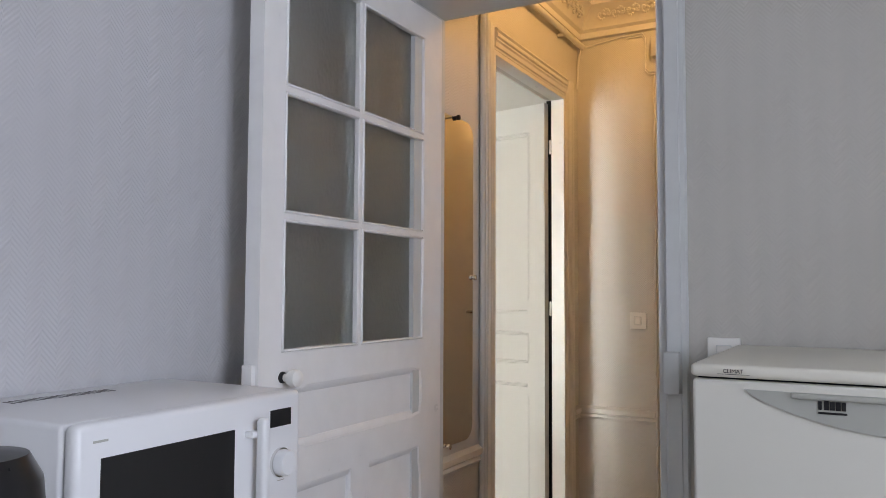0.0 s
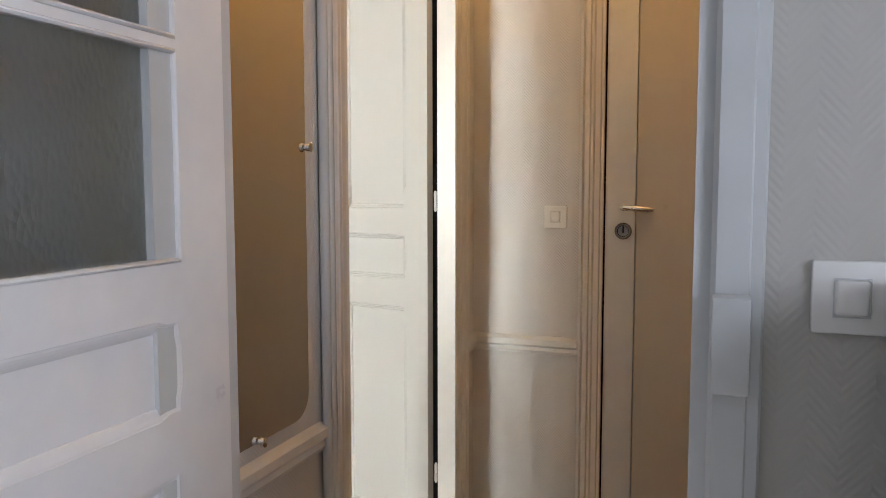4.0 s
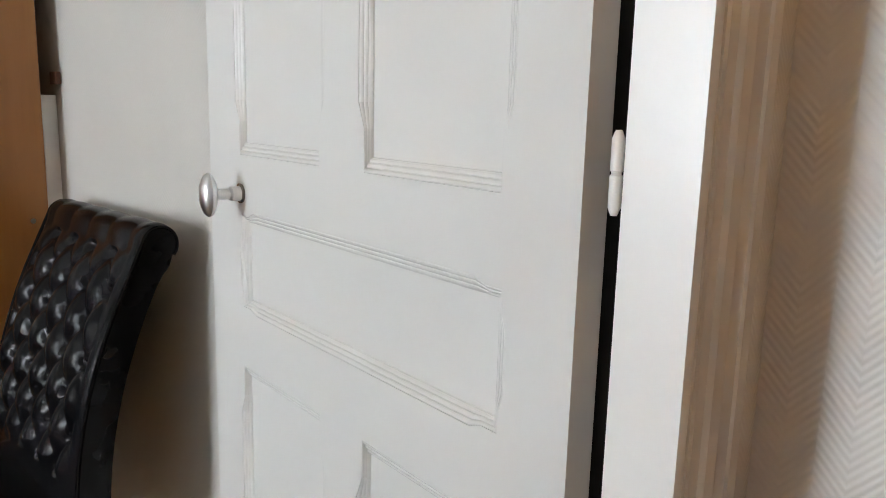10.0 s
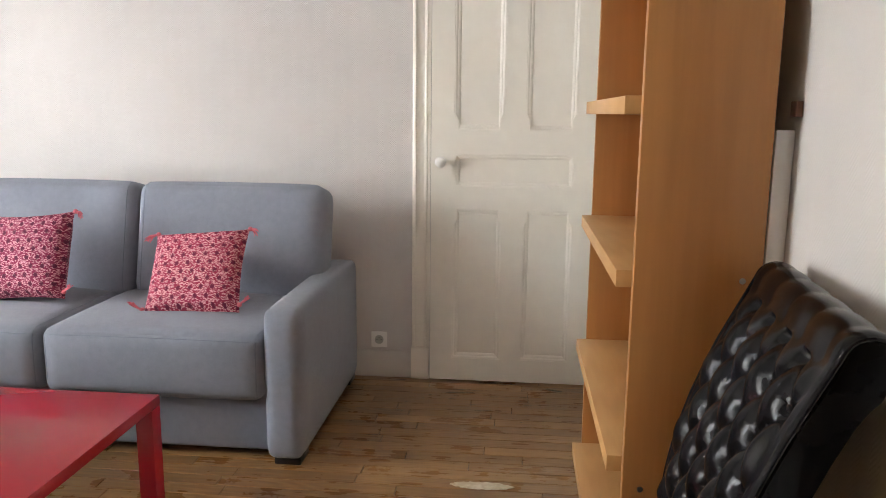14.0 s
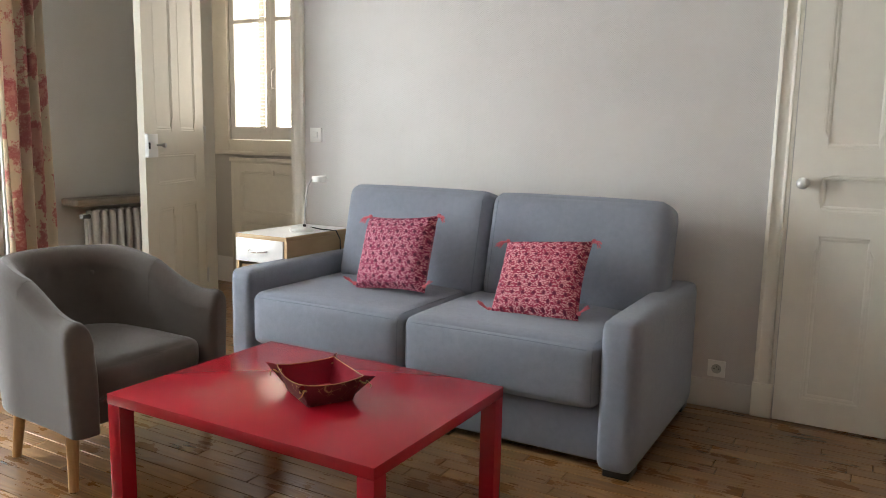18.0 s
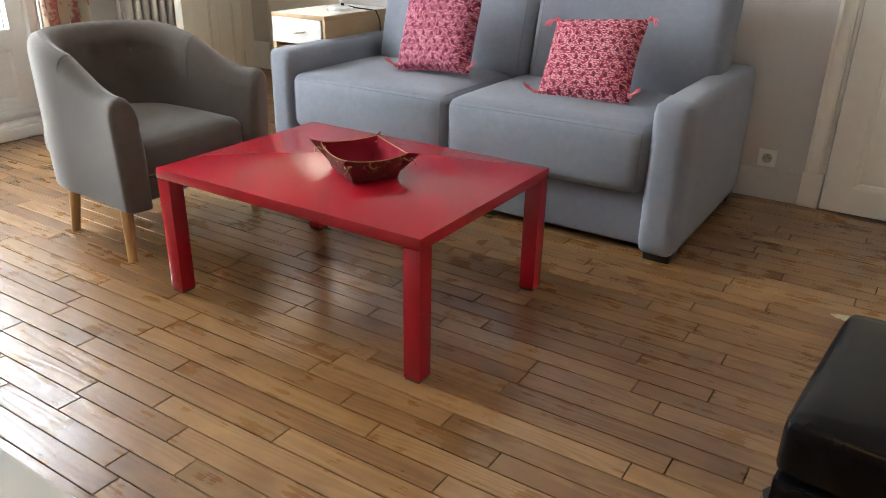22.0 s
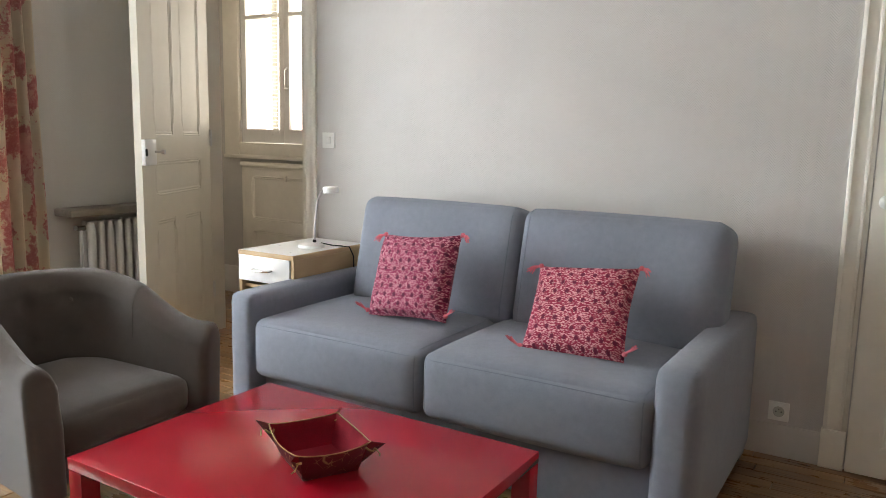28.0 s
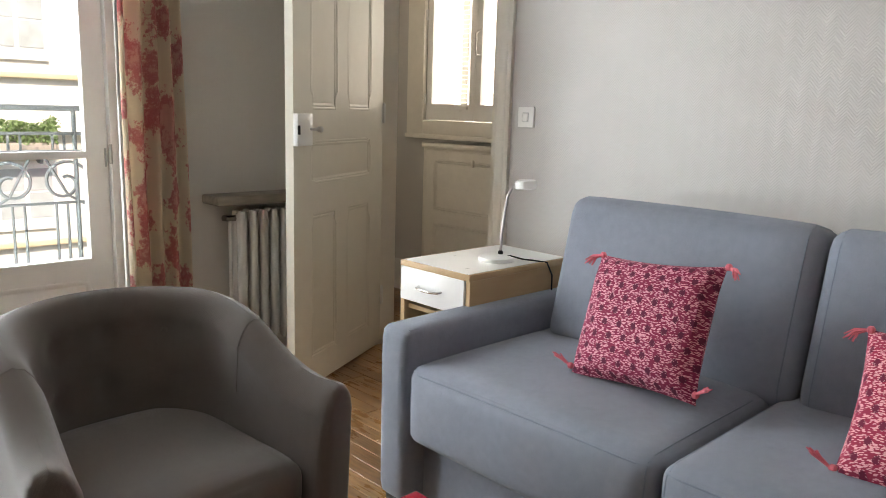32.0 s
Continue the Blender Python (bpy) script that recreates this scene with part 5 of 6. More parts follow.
def tub_shell():
    bm = bmesh.new()
    path = []
    n = 96
    for i in range(n + 1):
        f = i / n
        if f < 0.22:
            k = f / 0.22
            p = (0.333 - 0.035 * k * (1.5 - 0.5 * k), 0.28 - 0.28 * k)
        elif f > 0.78:
            k = (1 - f) / 0.22
            p = (-0.333 + 0.035 * k * (1.5 - 0.5 * k), 0.28 - 0.28 * k)
        else:
            a = math.pi * (f - 0.22) / 0.56
            p = (0.298 * math.cos(a), -0.345 * math.sin(a) ** 0.9)
        path.append(p)
    rings = []
    for i, (x, y) in enumerate(path):
        f = i / n
        s = abs(2 * f - 1)
        rise = 0.5 - 0.5 * math.cos(math.pi * max(0.0, min(1.0, (0.96 - s) / 0.62)))
        top_low = 0.577
        top = top_low + 0.143 * rise
        a, b = Vector(path[max(0, i - 1)]), Vector(path[min(n, i + 1)])
        t = (b - a).normalized()
        nrm = Vector((-t.y, t.x))       # outwards is -nrm
        out = -nrm if (-nrm).dot(Vector((x, y)) - Vector((0, 0.1))) > 0 else nrm
        flare = 0.012
        th = 0.092
        sec = [(0.0, 0.20), (flare * 0.5, 0.35), (flare, top - 0.055), (flare - 0.005, top - 0.027), (flare - 0.018, top - 0.008), (flare - 0.040, top), (flare - 0.062, top - 0.008), (flare - 0.077, top - 0.027)]
        for k in range(15):
            z = top - 0.06 + (0.39 - top + 0.06) * k / 14
            dent = sum(0.013 * math.exp(-((x * 0.75 - ax) ** 2 + (z - az) ** 2) / 0.0007) for ax in BUTTONS_X for az in BUTTONS_Z) if y < 0 else 0.0
            sec.append((flare * (1 - k / 14) - th + dent, z))
        sec.append((-th, 0.20))
        rings.append([bm.verts.new((x + out.x * d, y + out.y * d, z)) for d, z in sec])
    m2 = len(rings[0])
    for a, b in zip(rings, rings[1:]):
        for k in range(m2):
            bm.faces.new((a[k], a[(k + 1) % m2], b[(k + 1) % m2], b[k]))
    for end, inner in ((rings[0], rings[1]), (rings[-1], rings[-2])):
        last = end
        mid = sum((v.co for v in end), Vector()) / len(end)
        out = (end[0].co - inner[0].co).normalized()
        for k in range(1, 6):
            a = k / 5 * math.pi / 2
            ring = []
            for v in end:
                to_mid = mid - v.co
                to_mid.z = 0.0 if v.co.z < top_low - 0.10 else -0.6 * to_mid.length
                ring.append(bm.verts.new(v.co + out * 0.030 * math.sin(a) + to_mid.normalized() * 0.026 * (1 - math.cos(a))))
            for j in range(m2):
                bm.faces.new((last[j], last[(j + 1) % m2], ring[(j + 1) % m2], ring[j]))
            last = ring
        bm.faces.new(last)
    lines = [[v.co.copy() for v in rings[j][2:16]] for j in (20, n - 20)]
    return bm, lines


bm, lines = tub_shell()
shell = part("shell", bm, TUB, chair)
for line in lines:
    part("seam", tube(bmesh.new(), line, 0.0013, 6), TUB, shell)
part("seat_base", boxed(-0.235, 0.235, -0.235, 0.262, 0.20, 0.287, 0.012, 3), TUB, chair)
part("seat_cushion", soft_block(bmesh.new(), (0, 0.005, 0.342), (0.240, 0.272, 0.062), 0.04, 10, (0, 0.012, 0.022)), TUB, chair)
for ax in BUTTONS_X:
    for az in BUTTONS_Z:
        y = -math.sqrt(max(0, 1 - (ax / 0.224) ** 2)) ** 0.9 * 0.272
        btn = part("button", lathe(bmesh.new(), [(0.004, -0.004), (0.012, 0.0), (0.010, 0.005), (0.003, 0.007)], "y", sides=12), TUB, chair)
        btn.matrix_basis = pose(ax, y - 0.013, az, 0, 0, math.degrees(math.atan2(-ax, 0.272)) * -1.0)
for sx in (-1, 1):
    for sy in (-1, 1):
        bm = tube(bmesh.new(), [(sx * (0.26 + 0.04 * sy), 0.025 + sy * 0.208, 0), (sx * (0.238 + 0.04 * sy), 0.02 + sy * 0.192, 0.205)], [0.015, 0.022], 14)
        part("leg", bm, OAKLEG, chair, "pale tapered wooden leg")

# bedside cabinet and lamp
ns = thing("bedside_cabinet", "beech bedside cabinet with a white top and drawer", "cabinet", (-4.97, 0.782, 0))
ND, NW, NZ = 0.515, 0.335, 0.674
part("top", boxed(0, ND + 0.004, 0, NW, NZ - 0.022, NZ - 0.002, 0.001), PALEBEECH, ns)
part("top_inlay", boxed(0.012, ND - 0.004, 0.012, NW - 0.012, NZ - 0.002, NZ), WHITE, ns, "white top inlay")
for y in (0.0, NW - 0.018):
    part("side", boxed(0, ND, y, y + 0.018, 0, NZ - 0.0225), PALEBEECH, ns)
part("back", boxed(0, 0.006, 0.019, NW - 0.019, 0.05, NZ - 0.023), PALEBEECH, ns)
part("shelf", boxed(0.008, ND - 0.02, 0.019, NW - 0.019, 0.50, 0.515), PALEBEECH, ns)
part("shelf", boxed(0.008, ND - 0.02, 0.019, NW - 0.019, 0.06, 0.078), PALEBEECH, ns)
dr = part("drawer", boxed(ND - 0.012, ND + 0.006, 0.004, NW - 0.022, 0.535, 0.652, 0.002), WHITE, ns, "white drawer front")
part("handle", tube(bmesh.new(), [(ND + 0.006, 0.10, 0.594), (ND + 0.022, 0.106, 0.592), (ND + 0.028, 0.135, 0.590), (ND + 0.028, 0.175, 0.590), (ND + 0.022, 0.205, 0.592), (ND + 0.006, 0.211, 0.594)], 0.0045, 10), CHROME, dr)

lampw = thing("desk_lamp", "small white desk lamp with a bent neck", "lamp", (-4.705, 1.0, NZ), 0)
part("foot", lathe(bmesh.new(), [(0.062, 0), (0.064, 0.004), (0.062, 0.014), (0.05, 0.019), (0.012, 0.021)], "z", sides=32), PLASTIC, lampw)
part("stem", tube(bmesh.new(), [(-0.02, 0.0, 0.018), (-0.022, 0.001, 0.09), (-0.03, 0.004, 0.17), (-0.036, 0.009, 0.225), (-0.048, 0.019, 0.258), (-0.066, 0.032, 0.270)], 0.0048, 12), NICKEL, lampw, "brushed metal neck")
hd = part("head", lathe(bmesh.new(), [(0.012, 0.016), (0.034, 0.014), (0.038, 0.008), (0.038, -0.014), (0.034, -0.016), (0.006, -0.012)], "z", sides=28), PLASTIC, lampw)
hd.matrix_basis = pose(-0.084, 0.046, 0.268, 2, 2, 0)
part("switch_knob", lathe(bmesh.new(), [(0.009, 0.02), (0.009, 0.03), (0.005, 0.034)], "z", (-0.02, 0.0, 0), 12), BLACK, lampw)
cord = thing("lamp_cord", "thin black lamp cord trailing over the cabinet", "cable")
part("sheath", tube(bmesh.new(), [(-4.70, 1.01, NZ + 0.006), (-4.73, 1.04, NZ + 0.02), (-4.76, 1.075, NZ + 0.01), (-4.80, 1.10, NZ + 0.004), (-4.84, 1.118, NZ - 0.004), (-4.86, 1.128, NZ - 0.05), (-4.86, 1.13, NZ - 0.13)], 0.003, 8), BLACK, cord)
part("inline_switch", boxed(-4.871, -4.849, 1.124, 1.138, NZ - 0.16, NZ - 0.11, 0.004), BLACK, cord)

# bookcase
bk = thing("bookcase", "tall orange beech bookcase with empty shelves", "bookcase", (-4.02, 3.868, 0))
BWD, BDP, BHT = 0.86, 0.235, 2.2
for x in (0, BWD - 0.024):
    part("side_panel", boxed(x, x + 0.024, 0, BDP, 0, BHT, 0.0015), BEECH, bk)
part("back_panel", boxed(0.024, BWD - 0.024, BDP - 0.008, BDP - 0.002, 0.03, BHT - 0.02), BEECH, bk)
for z in (0.21, 0.548, 0.930, 1.260, 1.62, 2.17):
    part("shelf", boxed(0.0245, BWD - 0.0245, -0.03, BDP - 0.009, z - 0.034, z, 0.0015), BEECH_Y, bk)
part("kickboard", boxed(0.0245, BWD - 0.0245, 0.02, 0.036, 0, 0.174), BEECH, bk)
for y, z in ((0.035, 0.49), (0.20, 0.49), (0.2, 0.92)):
    part("screw_cap", lathe(bmesh.new(), [(0.006, BWD - 0.0005), (0.006, BWD + 0.0015), (0.002, BWD + 0.002)], "x", (0, y, z), 12), NICKEL, bk)
br = thing("shelf_bracket", "dark brown batten fixed to the wall behind the bookcase", "bracket", (-3.158, 4.104, 1.238))
part("batten", boxed(-0.03, 0.002, 0.032, 0.044, -0.014, 0.014, 0.002), BROWNWOOD, br)
up = thing("wall_upright", "white metal upright on the wall behind the bookcase", "rail", (-3.20, 4.115, 0))
part("rail", boxed(-0.012, 0.012, 0, 0.034, 0.1, 1.2, 0.002), WHITE, up)

# tufted chair
tc = thing("dining_chair", "black buttoned leather chair with a scrolled back", "chair", (-2.888, 3.482, 0), -4.8)


def back_line(g):
    return 0.422 - 0.018 * g + 0.156 * g * g, 0.42 + 0.521 * g


def roll_line(g, r=0.0):
    a = radians(165 - 205 * g)
    return 0.597 + (0.037 + r) * math.cos(a), 0.941 + (0.037 + r) * math.sin(a)


def scroll_back(bm, hw):
    """Leaning back that rolls over at the top, deep buttoning pressed into its front."""
    prof = [back_line(k / 96) for k in range(96)] + [roll_line(k / 22) for k in range(23)]
    rear = [(0.612, 0.899), (0.600, 0.886)] + [(back_line(g)[0] + 0.064, back_line(g)[1] - 0.005) for g in [0.86 - 0.086 * k for k in range(11)]]
    cols = 100
    loops = []
    for c in range(cols + 1):
        x = -hw + 2 * hw * c / cols
        ring = []
        run = 0.0
        for i, (y, z) in enumerate(prof):
            a, b = prof[max(0, i - 1)], prof[min(len(prof) - 1, i + 1)]
            tn = Vector((b[0] - a[0], b[1] - a[1])).normalized()
            nrm = Vector((-tn.y, tn.x))       # towards the sitter
            if i:
                run += (Vector(prof[i]) - Vector(prof[i - 1])).length
            u, v = x / 0.092, (run - 0.06) / 0.066
            d = 0.0
            if 0.08 < run < 0.53:
                r0 = round(v)
                for rr in (r0 - 1, r0, r0 + 1):
                    off = 0.5 if rr % 2 else 0.0
                    cx = round(u - off) + off
                    if abs(cx) * 0.092 < hw - 0.035:
                        d -= 0.012 * math.exp(-(((u - cx) * 0.092) ** 2 + ((v - rr) * 0.066) ** 2) / 0.00018)
                w = max(0, min(1, (0.53 - run) / 0.05, (run - 0.08) / 0.05)) * max(0, min(1, (hw - 0.018 - abs(x)) / 0.03))
                q = abs(math.sin(math.pi * (u + v / 2))) * abs(math.sin(math.pi * (u - v / 2)))
                d += (0.017 * q ** 0.7 - 0.004) * w
            elif run >= 0.53:
                d += 0.0035 * abs(math.sin(math.pi * u)) - 0.0015      # pleats over the roll
            edge = max(0, (abs(x) - (hw - 0.022)) / 0.022)
            d -= 0.010 * edge ** 2
            ring.append(bm.verts.new((x, y + nrm.x * d, z + nrm.y * d)))
        ring += [bm.verts.new((x, y, z)) for y, z in rear]
        loops.append(ring)
    n = len(loops[0])
    for a, b in zip(loops, loops[1:]):
        for k in range(n):
            bm.faces.new((a[k], a[(k + 1) % n], b[(k + 1) % n], b[k]))
    caps = [bm.faces.new(loops[0][::-1]), bm.faces.new(loops[-1])]
    bmesh.ops.triangulate(bm, faces=caps)
    return bm


part("backrest", scroll_back(bmesh.new(), 0.232), LEATHER, tc, "deep-buttoned leather back")
for rr in range(1, 7):
    off = 0.5 if rr % 2 else 0.0
    g = (0.06 + 0.066 * rr) / 0.545
    y, z = back_line(g)
    for k in range(-3, 4):
        cx = (k + off) * 0.092
        if abs(cx) < 0.195:
            btn = part("button", lathe(bmesh.new(), [(0.008, -0.004), (0.0085, 0.0), (0.006, 0.003), (0.002, 0.004)], "y", sides=12), LEATHER, tc, "leather-covered button")
            btn.matrix_basis = pose(cx, y + 0.010, z + 0.006, 0, 0, 180) @ pose(0, 0, 0, -12 - 20 * g)
part("seat", soft_block(bmesh.new(), (0.0, 0.233, 0.425), (0.210, 0.217, 0.050), 0.022, 10, (0.002, 0.002, 0.014)), LEATHER, tc)
part("seat_frame", boxed(-0.21, 0.21, 0.02, 0.40, 0.31, 0.374, 0.006), LEATHER, tc)
for s in (-1, 1):
    part("piping", tube(bmesh.new(), [(s * 0.230, y + 0.004, z) for y, z in [back_line(k / 10) for k in range(10)]] + [(s * 0.230, *roll_line(k / 14, -0.004)) for k in range(15)], 0.0032, 8), LEATHER, tc)
    for y, lean in ((0.03, 0), (0.41, 0.05)):
        part("leg", tube(bmesh.new(), [(s * 0.195, y + lean, 0), (s * 0.195, y, 0.335)], [0.014, 0.021], 8), BLACK, tc, "black wooden leg")

# console table at the side wall
cs = thing("console_table", "narrow white console table against the wall", "table", (LX1 - 0.002, 2.75, 0))
part("top", boxed(-0.215, 0, -0.42, 0.395, 0.728, 0.75, 0.003), WHITE, cs)
for x in (-0.205, -0.04):
    for y in (-0.40, 0.345):
        part("leg", boxed(x, x + 0.03, y, y + 0.03, 0, 0.727, 0.002), WHITE, cs)

# radiator
rd = thing("radiator", "cream ribbed cast-iron radiator under a wooden shelf", "radiator", (-4.43, LY0 + 0.02, 0))
for i in range(10):
    x = -i * 0.055
    bm = bmesh.new()
    for y in (0.035, 0.085):
        soft_block(bm, (x - 0.02, y, 0.40), (0.0185, 0.022, 0.315), 0.016, 6)
    box(bm, x - 0.036, x - 0.004, 0.03, 0.09, 0.66, 0.70, 0.008)
    box(bm, x - 0.036, x - 0.004, 0.03, 0.09, 0.10, 0.14, 0.008)
    part("rib", bm, RADW, rd)
part("valve", tube(bmesh.new(), [(0.0, 0.06, 0.68), (0.035, 0.06, 0.68), (0.06, 0.07, 0.685)], 0.014, 10), DARKCHROME, rd, "dark metal radiator valve")
part("supply_pipe", tube(bmesh.new(), [(0.025, 0.06, 0.0), (0.025, 0.06, 0.69)], 0.009, 8), RADW, rd)
for x in (-0.04, -0.52):
    part("foot", boxed(x - 0.02, x + 0.004, 0.03, 0.09, 0, 0.1), RADW, rd)
rs = thing("radiator_shelf", "brown wooden shelf above the radiator", "shelf", (-4.31, LY0, 0.745))
part("board", boxed(-0.62, 0, 0.0, 0.155, 0, 0.042, 0.010, 3), GREYWOOD, rs)

# ---- french window, curtain, balcony ----
fw = thing("window_1", "white french window with glazing bars over low panels", "window", (0, LY0 - 0.06, 0), kind="structure")
bm = bmesh.new()
box(bm, FW0, FW0 + 0.05, -0.06, 0.055, 0.06, FWT - 0.05, 0.004)
box(bm, FW1 - 0.05, FW1, -0.06, 0.055, 0.06, FWT - 0.05, 0.004)
box(bm, FW0, FW1, -0.06, 0.055, FWT - 0.05, FWT, 0.004)
part("window_frame", bm, WHITE, fw)
bm = boxed(FW0, FW1, -0.2, 0.085, 0.0, 0.06, 0.006)
box(bm, FW0, FW1, -0.2, 0.065, 0.06, 0.085, 0.006)
part("window_sill", bm, WHITE, fw)
midx = (FW0 + FW1) / 2
for a, b2 in ((FW0 + 0.052, midx - 0.002), (midx + 0.002, FW1 - 0.052)):
    lf = part("casement", framed_leaf(bmesh.new(), b2 - a, FWT - 0.145, 0.045, [(0.085, b2 - a - 0.085, 0.09, 0.37), (0.085, b2 - a - 0.085, 0.455, 0.865), (0.085, b2 - a - 0.085, 0.893, FWT - 0.145 - 0.08)]), WHITE, fw)
    lf.matrix_basis = pose(a, 0.0, 0.088)
    bm = bmesh.new()
    for side in (-1, 1):
        panel_face(bm, (0.085, b2 - a - 0.085, 0.09, 0.37, 0, 0), 0.0225, side, 0.008, 1)
    part("lower_panel", bm, WHITE, lf, sharp=4)
    for z0, z1 in ((0.455, 0.865), (0.893, FWT - 0.145 - 0.08)):
        gl = part("pane", boxed(0.08, b2 - a - 0.08, -0.002, 0.002, z0 - 0.005, z1 + 0.005), GLASS, lf)
        gl.visible_shadow = False
    part("plinth_moulding", boxed(0.0, b2 - a, 0.023, 0.036, 0.02, 0.055, 0.006), WHITE, lf)
for hx, hz in ((-3.905, 1.615), (-3.918, 0.955)):
    part("latch_slot", boxed(hx - 0.004, hx + 0.004, 0.020, 0.0275, hz - 0.038, hz + 0.038, 0.002), GREYAPPL, fw, "grey espagnolette keep")
part("hinge", lathe(bmesh.new(), [(0.006, 0.93), (0.007, 0.935), (0.007, 1.005), (0.006, 1.01)], "z", (FW0 + 0.051, 0.052, 0), 10), GREYAPPL, fw)

cur = thing("curtain", "cream curtain printed with red toile scenes", "curtain", (-3.93, LY0 + 0.11, 0))
bm = bmesh.new()
uv = bm.loops.layers.uv.new("UVMap")
nu, nz = 70, 24
g = []
for i in range(nu + 1):
    f = i / nu
    col = []
    for j in range(nz + 1):
        h = j / nz
        spread = 0.24 + 0.03 * (1 - h)
        x = -f * spread
        y = 0.034 * math.sin(f * 2 * math.pi * 4.2 + 0.35 * math.sin(3 * h)) + 0.010 * math.sin(f * 23 + 2 * h)
        col.append(bm.verts.new((x - 0.004 * math.sin(9 * h + f * 5), y, 0.02 + 2.42 * h)))
    g.append(col)
for i in range(nu):
    for j in range(nz):
        f = bm.faces.new((g[i][j], g[i + 1][j], g[i + 1][j + 1], g[i][j + 1]))
        for lp, (a, b2) in zip(f.loops, ((i, j), (i + 1, j), (i + 1, j + 1), (i, j + 1))):
            lp[uv].uv = (a / nu * 0.75, b2 / nz * 2.4)
bmesh.ops.solidify(bm, geom=bm.faces[:], thickness=0.0018)
part("cloth", bm, TOILE, cur)
bm = bmesh.new()
for k in range(2):
    tube(bm, [(0.012, 0.03 - k * 0.012, 0.02), (0.014, 0.028, 1.2), (0.012, 0.03, 2.44)], 0.007, 8)
part("lining_edge", bm, WHITE, cur, "white lining edge")
rod = thing("curtain_rod", "white curtain rod above the french window", "curtain rod", (0, LY0 + 0.11, 2.47))
part("rod", tube(bmesh.new(), [(-4.3, 0, 0), (-2.2, 0, 0)], 0.011, 12), WHITE, rod)
for x in (-4.2, -2.35):
    part("bracket", boxed(x - 0.01, x + 0.01, -0.11, 0.0, -0.012, 0.012, 0.002), WHITE, rod)

# lightened grey holds the outdoor glare that pales the dark iron
IRON = painted("balcony_iron", (0.20, 0.22, 0.22), 0.5, 30)
rl = thing("balcony_railing", "dark wrought-iron balcony railing with scrolls", "railing", (0, LY0 - 0.62, 0))
part("top_rail", boxed(-4.6, -1.9, -0.02, 0.02, 1.13, 1.155, 0.004), IRON, rl)
part("mid_rail", boxed(-4.6, -1.9, -0.01, 0.01, 1.02, 1.035, 0.003), IRON, rl)
part("frieze_rail", boxed(-4.6, -1.9, -0.01, 0.01, 0.94, 0.952, 0.003), IRON, rl)
part("bottom_rail", boxed(-4.6, -1.9, -0.012, 0.012, 0.14, 0.16, 0.003), IRON, rl)
for i in range(14):
    for x in (-4.50 + i * 0.185, -4.45 + i * 0.185):
        part("baluster", tube(bmesh.new(), [(x, 0, 0.02), (x, 0, 0.40), (x, 0, 0.70)], [0.006, 0.0075, 0.006], 6), IRON, rl)
        part("frieze_bar", boxed(x - 0.005, x + 0.005, -0.005, 0.005, 0.952, 1.02), IRON, rl)
part("post", tube(bmesh.new(), [(-3.992, 0, 0.02), (-3.992, 0, 1.13)], 0.011, 8), IRON, rl)
part("scroll_rail", boxed(-4.6, -1.9, -0.008, 0.008, 0.70, 0.712, 0.003), IRON, rl)
for i in range(6):
    cx = -4.5 + i * 0.45
    bm = bmesh.new()
    for s in (-1, 1):
        pts = []
        for k in range(26):
            a = k / 25 * 2.6 * math.pi
            r = 0.115 * (1 - k / 32)
            pts.append((cx + s * (0.11 - r * math.cos(a)), 0, 0.80 + r * math.sin(a)))
        tube(bm, pts, 0.008, 6)
        tube(bm, [(cx + s * 0.2, 0, 0.93), (cx + s * 0.1, 0, 0.74), (cx, 0, 0.68)], 0.007, 6)
    part("scroll", bm, IRON, rl)
structure("balcony_slab", boxed(-4.7, -1.8, LY0 - 0.75, LY0 - 0.301, -0.2, -0.03), painted("balcony_stone", (0.45, 0.42, 0.38), 0.8, 15), "stone balcony slab", "balcony")

# ---- bedroom beyond the doorway ----
bw = thing("window_2", "white bedroom window with a net blind and casement handle", "window", (BX0, 0, 0), kind="structure")
bm = bmesh.new()
for y0, y1, z0, z1 in ((BW0 - 0.15, BW0, BWZ - 0.10, BWT + 0.12), (BW1, BW1 + 0.15, BWZ - 0.10, BWT + 0.12), (BW0, BW1, BWT, BWT + 0.12), (BW0, BW1, BWZ - 0.10, BWZ)):
    box(bm, 0.0, 0.03, y0, y1, z0, z1, 0.006)
part("window_frame", bm, CREAM, bw)
part("frame_moulding", boxed(0.03, 0.044, BW0 - 0.15, BW1 + 0.15, BWZ - 0.112, BWZ - 0.085, 0.005), CREAM, bw)
mid = -0.385
for a, b2 in ((BW0 + 0.003, mid - 0.001), (mid + 0.001, BW1 - 0.003)):
    lf = part("casement", framed_leaf(bmesh.new(), b2 - a, BWT - BWZ - 0.006, 0.04, [(0.045, b2 - a - 0.045, 0.095, 0.86), (0.045, b2 - a - 0.045, 0.885, BWT - BWZ - 0.07)]), WHITE, bw)
    lf.matrix_basis = pose(-0.02, a, BWZ + 0.003, 0, 0, 90)
    for z0, z1 in ((0.095, 0.86), (0.885, BWT - BWZ - 0.07)):
        gl = part("pane", boxed(0.04, b2 - a - 0.04, -0.002, 0.002, z0 - 0.004, z1 + 0.004), GLASS, lf)
        gl.visible_shadow = False
part("handle", tube(bmesh.new(), [(0.0, mid + 0.03, 1.50), (0.03, mid + 0.03, 1.50), (0.034, mid + 0.03, 1.53), (0.034, mid + 0.03, 1.62), (0.0, mid + 0.03, 1.64)], 0.006, 10), NICKEL, bw)
